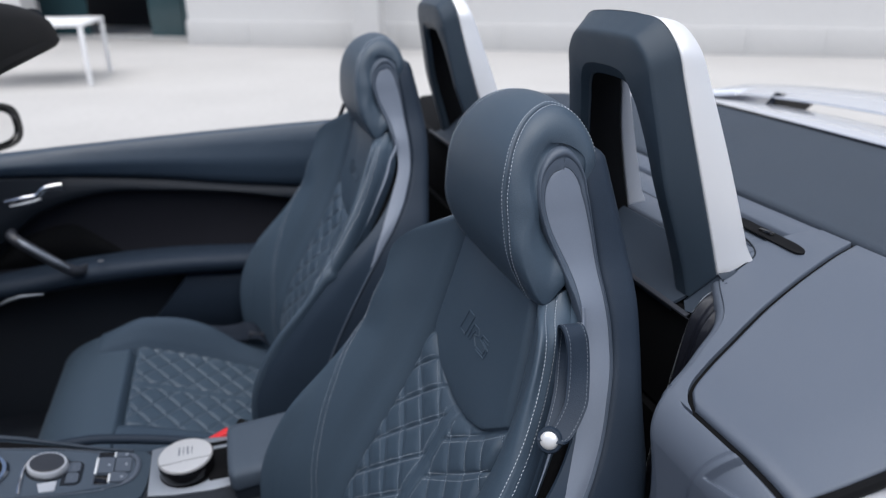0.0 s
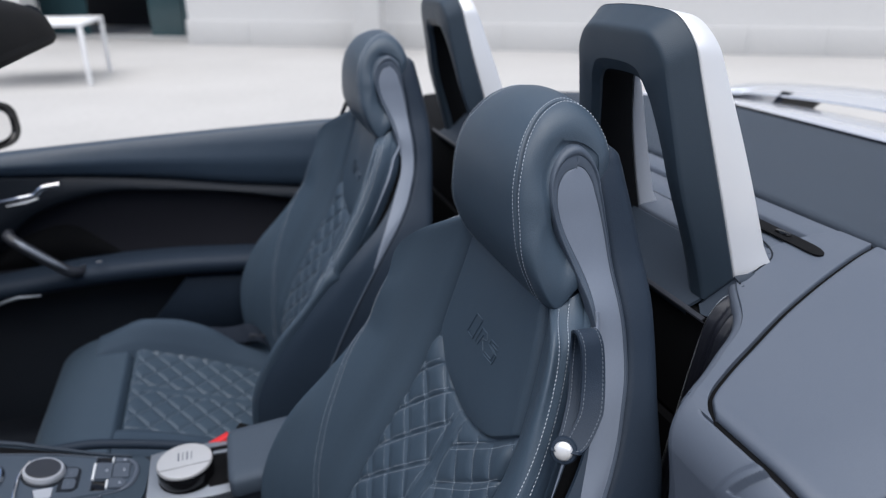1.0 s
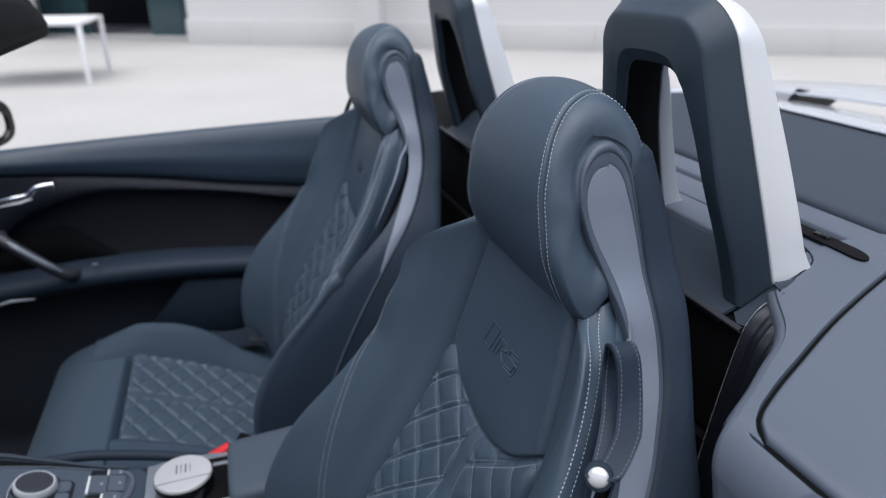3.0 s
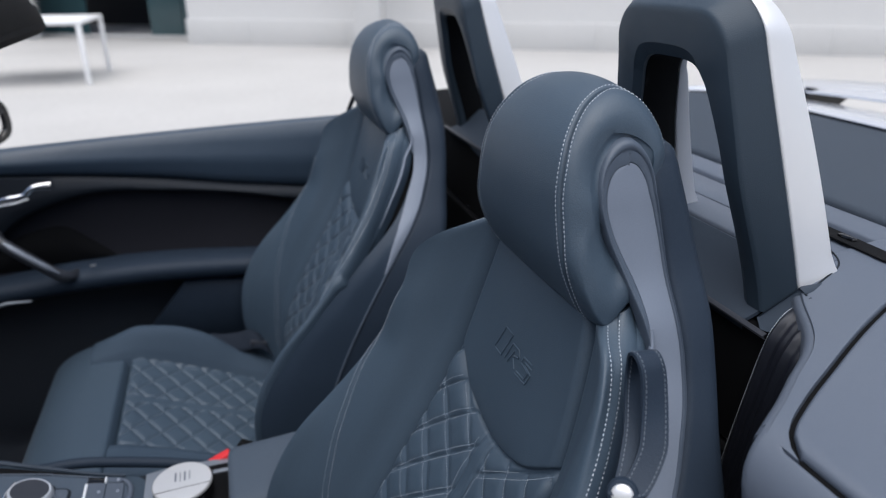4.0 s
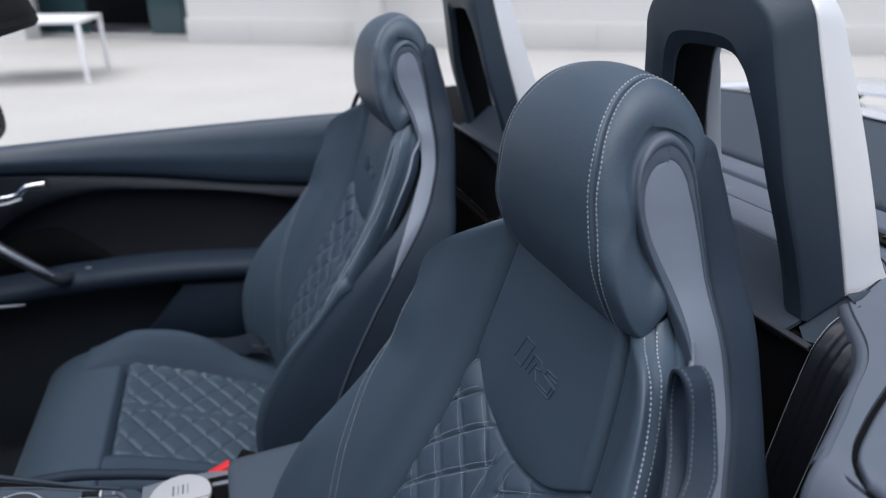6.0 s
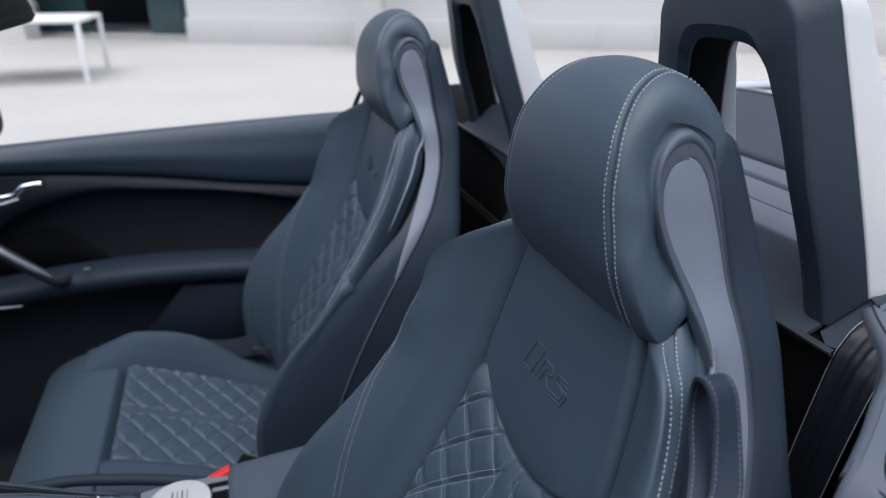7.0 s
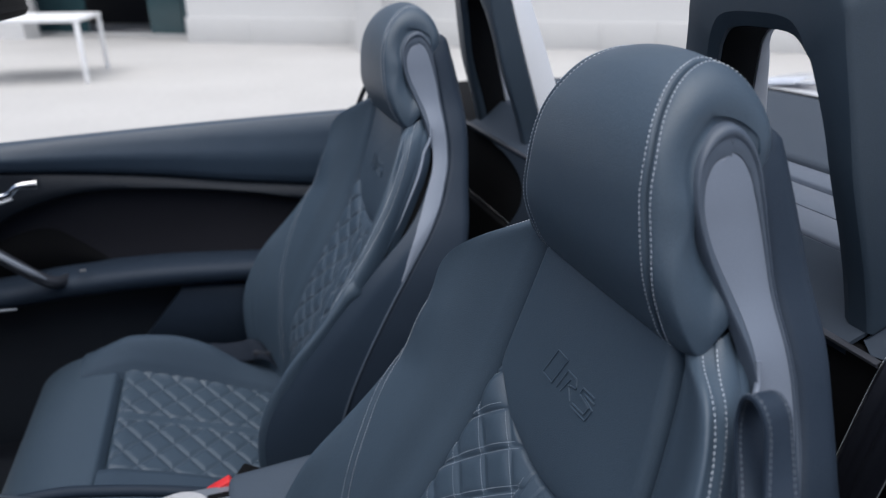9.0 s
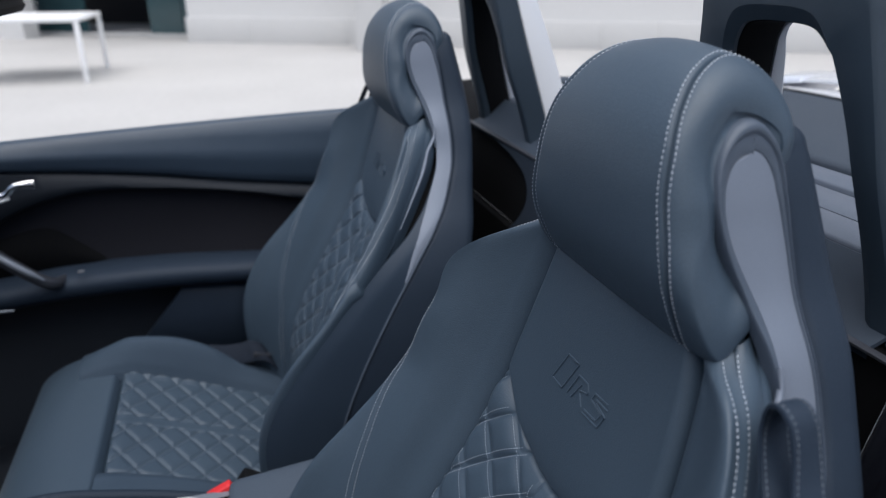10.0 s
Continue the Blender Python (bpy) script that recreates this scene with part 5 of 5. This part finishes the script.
OUTER = [(-0.70, 0.870), (-0.33, 0.906), (-0.24, 0.918), (-0.206, 0.923), (-0.196, 0.931), (-0.1905, 0.955), (-0.1880, 0.985), (-0.1865, 1.015), (-0.1885, 1.033), (-0.1970, 1.0405), (-0.215, 1.0425), (-0.262, 1.049), (-0.313, 1.0605), (-0.363, 1.0715), (-0.412, 1.0800), (-0.70, 1.115)]
INNER = [(-0.70, 0.895), (-0.295, 0.9395), (-0.250, 0.9500), (-0.226, 0.9590), (-0.2125, 0.9720), (-0.2065, 0.9880), (-0.2050, 1.0050), (-0.2070, 1.0190), (-0.2140, 1.0290), (-0.226, 1.0340), (-0.262, 1.0400), (-0.308, 1.0465), (-0.36, 1.0500), (-0.70, 1.055)]
plate("control_frame", OUTER, 0.488, 0.5235, HOOP_FRAME, console, "dark grey control frame")
rim = [(x, y - 0.002, 0.526) for x, y in OUTER[10:]]
tube("frame_rim", hermite(np.arange(float(len(rim))), np.array(rim), np.linspace(0, len(rim) - 1, 40)), np.linspace(0.0022, 0.0050, 40), DECK_DARK, console, "grey raised rim", 10)
plate("inlay", [(x, y) for x, y in INNER[10:]] + [(-0.70, 1.103), (-0.412, 1.0705), (-0.363, 1.0630), (-0.313, 1.0540), (-0.268, 1.0440)], 0.52, 0.5242, BLACK, console, "black woven inlay beside the panel")
band = hermite(np.arange(float(len(INNER))), np.array([(x, y, 0.5245) for x, y in INNER]), np.linspace(0, len(INNER) - 1, 120))
wide = 0.0011 + 0.0027 * smooth(-0.232, -0.212, band[:, 0])
tube("frame_trim", band, wide, DECK, console, "slim satin metal trim", 8)
plate("control_panel", [(x - 0.004, y + (0.003 if y < 0.98 else -0.003)) for x, y in INNER], 0.52, 0.5246, PANEL, console, "dark blue-grey control panel")
kn = Matrix.Translation((-0.331, 1.000, 0.524))
turned("rotary_knob", [(0.0268, 0.0), (0.0282, 0.002), (0.0282, 0.008), (0.0274, 0.0105), (0.0262, 0.0125)], RING_METAL, console, "bright metal ring of the rotary control", kn)
turned("knob_top", [(0.0235, 0.0), (0.0235, 0.0131), (0.0226, 0.0138), (0.0200, 0.0135), (0.0100, 0.0133)], SHELL, console, "satin dark touch pad", kn)
turned("knob_base", [(0.0315, 0.0), (0.0315, 0.002), (0.030, 0.003)], PLASTIC, console, "", kn)
plate("shortcut_tongue", [(-0.334, 0.943), (-0.3165, 0.9455), (-0.3145, 0.948), (-0.3150, 0.968), (-0.3400, 0.962)], 0.522, 0.5262, RING_METAL, console, "bright metal tongue")
plate("key_pad", plate_outline(-0.310, -0.2825, 0.9585, 1.016, 0.012), 0.522, 0.5254, PLASTIC, console, "black base of the small keys")
for y0, y1 in ((0.9885, 1.0115), (0.9625, 0.9860)):
    key = plate("key", plate_outline(-0.3035, -0.2865, y0, y1, 0.006), 0.522, 0.5272, KEY, console, "small grey push key")
    tilted_box("key_mark", -0.2975, -0.2940, (y0 + y1) / 2 - 0.004, (y0 + y1) / 2 + 0.004, 0.0034, DECK, key, "pale printed mark", 0)
for x0, x1, y0, y1 in ((-0.2645, -0.2425, 1.0245, 1.0385), (-0.2650, -0.2460, 0.9590, 0.9815)):
    tilted_box("dark_switch", x0, x1, y0, y1, 0.0016, GLOSS, console, "glossy black switch")
for x0, x1, y0, y1, r in ((-0.2622, -0.2395, 0.9835, 1.0220, 0.001), (-0.2375, -0.2175, 1.0240, 1.0350, 0.005), (-0.2375, -0.2150, 0.9865, 1.0220, 0.002), (-0.2420, -0.2180, 0.9625, 0.9845, 0.009)):
    key = plate("key", plate_outline(x0, x1, y0, y1, r), 0.522, 0.5280, KEY, console, "grey push key")
    mx, my = (x0 + x1) / 2 + 0.004, (y0 + y1) / 2
    tilted_box("key_mark", mx - 0.0018, mx + 0.0018, my - 0.0026, my + 0.0026, 0.0042, ALU, key, "pale printed mark", 0)
for x0, x1, y0, y1 in ((-0.2665, -0.2630, 0.9830, 1.0220), (-0.2418, -0.2392, 1.0245, 1.0370), (-0.2455, -0.2425, 0.9625, 0.9820)):
    tilted_box("key_edge", x0, x1, y0, y1, 0.0038, SCREEN_WHITE, console, "bright key edge", 0.0008)
for x, y in ((-0.2660, 1.030), (-0.2670, 0.970)):
    tilted_box("switch_edge", x, x + 0.0012, y - 0.011, y + 0.011, 0.0026, DECK, console, "fine grey edge", 0)
turned("shift_ring", [(0.050, 0.0), (0.052, 0.003), (0.049, 0.006), (0.044, 0.006), (0.042, 0.002)], CHROME, console, "chrome ring round the shift lever", Matrix.Translation((-0.434, 0.990, 0.524)))
turned("shift_well", [(0.043, 0.0), (0.043, 0.0022), (0.030, 0.0022)], BLACK, console, "black well of the shift lever", Matrix.Translation((-0.434, 0.990, 0.524)))
tube("chrome_strip", [(-0.357, 1.030, 0.526), (-0.3615, 1.012, 0.5265), (-0.3640, 0.990, 0.527), (-0.3620, 0.955, 0.527), (-0.360, 0.940, 0.526)], [0.0012, 0.0018, 0.0021, 0.0026, 0.0026], CHROME, console, "thin chrome strip", 8)
SLOPE = Matrix(((1, 0, 0, 0), (0, 1, 0, 0), (-0.24, 0, 1, -0.24 * 0.222), (0, 0, 0, 1)))
for ob in console.children_recursive:
    if ob.name.split(".")[0] not in ("console_body", "side_bolster"):
        ob.data.transform(SLOPE)
rings = []
for x, y0, y1 in ((-0.1865, 0.931, 1.046), (-0.15, 0.922, 1.052), (-0.09, 0.915, 1.050), (-0.060, 0.917, 1.045), (-0.035, 0.924, 1.040)):
    rings.append([(x, y0, 0.498), (x, y1, 0.498), (x, y1, 0.5145), (x, y1 - 0.003, 0.5165), (x, y0 + 0.003, 0.5165), (x, y0, 0.5145)])
loft("cup_surround", rings, CUP_GREY, console, "satin grey cup holder surround")
turned("cup_well", [(0.047, 0.0), (0.047, 0.002), (0.044, 0.0022)], BLACK, console, "black cup holder well", Matrix.Translation((-0.124, 0.976, 0.5155)))
box("console_slot", (-0.066, 0.983, 0.5165), (0.056, 0.098, 0.004), BLACK, console, "black opening beside the cup holder", 0.002)
box("slot_bar", (-0.072, 1.012, 0.5200), (0.030, 0.008, 0.004), CUP_GREY, console, "satin bar across the opening", 0.0015)
under(console)

tin = thing("cup_holder_tin", (-0.124, 0.985, 0.512), "round black tin with satin metal lid in the cup holder", "tin")
M_TIN = Matrix.Translation((-0.127, 0.972, 0.516)) @ Matrix.Diagonal((0.88, 0.88, 0.95, 1))
turned("tin_body", [(0.044, 0.0), (0.0475, 0.004), (0.0485, 0.010), (0.0485, 0.026), (0.0478, 0.028)], GLOSS, tin, "glossy black tin", M_TIN)
turned("tin_lid", [(0.0480, 0.0285), (0.0484, 0.0295), (0.0480, 0.0325), (0.0465, 0.0340), (0.0400, 0.0345), (0.0200, 0.0347)], CAP_METAL, tin, "satin metal lid with a folded edge", M_TIN, 64)
box("lid_seam", (-0.126, 0.9555, 0.5490), (0.076, 0.0007, 0.0006), PLASTIC, tin, "fine joint across the lid", 0, pose(0, 0, 0, 0, 0, 3))
for k in range(4):
    box("lid_mark", (-0.1365 + k * 0.0065, 0.981, 0.5491), (0.0012 if k % 2 else 0.0022, 0.020, 0.0003), DECK, tin, "faint printed bar")
under(tin)

rest = thing("stowage_box", (0.08, 0.95, 0.50), "dark leather topped stowage box between the seats", "stowage box")
rings = []
for x, k in ((-0.060, 0.80), (-0.058, 0.92), (-0.050, 1.0), (0.05, 1.0), (0.20, 1.0), (0.28, 0.95)):
    ring = []
    zt = 0.566 + 0.10 * (x + 0.06) * 0.8
    for a in np.linspace(0, 2 * math.pi, 32, endpoint=False):
        cy, cz = math.cos(a), math.sin(a)
        ring.append((x, 0.945 + 0.068 * k * np.sign(cy) * abs(cy) ** 0.35, zt - 0.021 + 0.021 * k * np.sign(cz) * abs(cz) ** 0.45))
    rings.append(ring)
loft("armrest_lid", rings, ARM_LEATHER, rest, "padded leather lid", sharp=60)
box("armrest_box", (0.11, 0.945, 0.505), (0.33, 0.125, 0.075), PLASTIC, rest, "black plastic box", 0.012)
stitches("stitching", [[((x, 0.880 + 0.13 * k / 20, 0.548), (-1, 0, 0.2)) for k in range(21)] for x in (-0.0615,)], DARK_THREAD, rest)
under(rest)

buckle = thing("belt_buckle", (-0.05, 1.06, 0.50), "seat belt buckle with red release button", "belt buckle")
box("buckle_body", (-0.030, 1.058, 0.500), (0.055, 0.026, 0.045), BLACK, buckle, "black buckle body", 0.006, pose(0, 0, 0, 0, 35, 0))
box("release_button", (-0.075, 1.052, 0.508), (0.038, 0.017, 0.020), RED, buckle, "red release button", 0.003, pose(0, 0, 0, 0, -24, 0))
under(buckle)
lap = thing("lap_belt", (-0.02, 1.55, 0.36), "grey lap belt folded beside the passenger cushion", "seat belt")
lp = hermite(np.arange(6.0), np.array([(-0.090, 1.562, 0.452), (-0.062, 1.560, 0.446), (-0.030, 1.556, 0.447), (-0.004, 1.550, 0.452), (0.020, 1.548, 0.440), (0.045, 1.55, 0.40)]), np.linspace(0, 5, 40))
pts = np.stack([lp + np.array([0.006 * w, -0.016 * w, -0.016 * w - 0.004 * w * w]) for w in np.linspace(-1, 1, 7)])
sheet("webbing", pts, WEBBING_GREY, lap, "grey woven webbing", 0.0015, (0, 0, -1))
box("anchor", (0.010, 1.548, 0.436), (0.040, 0.018, 0.012), SHELL, lap, "metal belt tongue", 0.004, pose(0, 0, 0, 0, 20, 10))
under(lap)
floor_pan = box("car_floor", (-0.1, CAR_Y, 0.17), (1.6, 1.60, 0.04), CARPET)
tagged(floor_pan, "black carpeted car floor", "floor", kind="structure")
# door panel and dashboard stay out of view; sized and placed to shade the seats
near_sill = box("near_door", (-0.21, 0.165, 0.56), (1.18, 0.06, 0.74), PLASTIC, None, "", 0.02)
tagged(near_sill, "dark inner panel of the driver's door, out of view, shades the seats", "car door")
dash = box("dashboard", (-0.95, CAR_Y, 0.68), (0.58, 1.38, 0.50), PLASTIC, None, "", 0.05)
tagged(dash, "dark padded dashboard ahead of the seats, out of view, shades them", "dashboard")

# ---- the square round the car ----
bm = bmesh.new()
bmesh.ops.create_grid(bm, x_segments=2, y_segments=2, size=900)
ground = part("ground", bm, CONCRETE)
tagged(ground, "pale concrete paving of the square", "ground", kind="structure")

W0 = Vector((-0.45, 13.62, 0))
WD = Vector((0.887, -0.461, 0)).normalized()
WN = Vector((-WD.y, WD.x, 0))
TURN_W = math.degrees(math.atan2(WD.y, WD.x))


def facade(name, a, b, z0, z1, d0, d1, mat, label="", category="wall", parent=None, bevel=0.0, kind="structure"):
    """A box along the facade: from a to b along it, from d0 to d1 behind its face."""
    ob = box(name, (0, 0, 0), (b - a, d1 - d0, z1 - z0), mat, parent, "", bevel)
    c = W0 + WD * ((a + b) / 2) + WN * ((d0 + d1) / 2)
    ob.matrix_world = pose(c.x, c.y, (z0 + z1) / 2, 0, 0, TURN_W)
    return tagged(ob, label, category, kind=kind)


facade("wall_east", 0, 40, 0, 9, 0.04, 0.45, WALL_WHITE, "white rendered wall of the long building")
facade("wall_west", -40, -3.35, 0, 9, 0.04, 0.45, WALL_WHITE, "white rendered wall of the long building")
facade("wall_lintel", -3.35, 0, 2.9, 9, 0.04, 0.45, WALL_WHITE, "white wall over the recessed entrance")
facade("wall_reveal", -0.02, 0.30, 0, 2.9, 0.45, 2.2, WALL_WHITE, "white side wall of the entrance")
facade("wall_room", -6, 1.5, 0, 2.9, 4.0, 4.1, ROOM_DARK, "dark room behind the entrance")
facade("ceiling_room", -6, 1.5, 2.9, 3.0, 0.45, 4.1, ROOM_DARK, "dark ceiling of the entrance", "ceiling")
# two unseen walls, added to hold back low light from the sides
south = box("wall_south", (0, -9.2, 2.5), (40, 0.4, 5), UNSEEN_WALL)
tagged(south, "plain grey wall out of view, added to block low light", "wall", kind="structure")
front = box("wall_front", (-14, 1.0, 2.5), (0.4, 19.9, 5), UNSEEN_WALL)
tagged(front, "plain grey wall out of view ahead, added to block low light", "wall", kind="structure")
plinth = thing("wall_plinth", W0, "grey stone blocks along the foot of the wall", "plinth", kind="structure")
rng = random.Random(4)
x = 0.0
while x < 26:
    w = rng.choice((0.9, 1.2, 1.5, 1.8))
    ob = box("stone", (0, 0, 0), (w - 0.004, 0.10 + rng.uniform(0, 0.004), 0.43), WALL_GREY, plinth, "", 0.002)
    c = W0 + WD * (x + w / 2)
    ob.matrix_parent_inverse = Matrix.Translation(-W0)
    ob.matrix_basis = pose(c.x, c.y, 0.215, 0, 0, TURN_W)
    x += w
glazing = thing("window_1", W0 + WN * 1.2, "tall tinted glass panels of the recessed entrance", "window", kind="structure")
for a, b in ((-5.0, -2.82), (-1.46, -0.02)):
    for p, q in ((a, (a + b) / 2 - 0.012), ((a + b) / 2 + 0.012, b)):
        ob = box("pane", (0, 0, 0), (q - p, 0.02, 2.9), GLASS_DARK, glazing)
        c = W0 + WD * ((p + q) / 2) + WN * 1.2
        ob.matrix_parent_inverse = Matrix.Translation(-(W0 + WN * 1.2))
        ob.matrix_basis = pose(c.x, c.y, 1.45, 0, 0, TURN_W)
facade("door_sill", -5, 0, 0, 0.035, 1.1, 1.3, WALL_GREY, "low stone sill of the entrance", "sill")

col = box("column", (0, 0, 4.5), (0.42, 0.42, 9), WALL_WHITE, None, "", 0.01)
col.matrix_world = pose(2.40, 11.27, 0, 0, 0, TURN_W)
tagged(col, "square white column in front of the wall", "column", kind="structure")

table = thing("garden_table", (-2.2, 9.8, 0), "white metal table with square legs on the paving", "table")
T_ROT = pose(-2.17, 9.66, 0, 0, 0, -3)
for x, y in ((0.74, -0.62), (0.74, 0.62), (-0.74, -0.62), (-0.74, 0.62)):
    b2 = box_bm(bmesh.new(), (x, y, 0.335), (0.052, 0.052, 0.67), None, 0.006)
    b2.transform(T_ROT)
    part("leg", b2, WHITE_METAL, table)
b2 = box_bm(bmesh.new(), (0, 0, 0.69), (1.54, 1.30, 0.045), None, 0.008)
b2.transform(T_ROT)
part("tabletop", b2, WHITE_METAL, table, "flat white tabletop")
under(table)
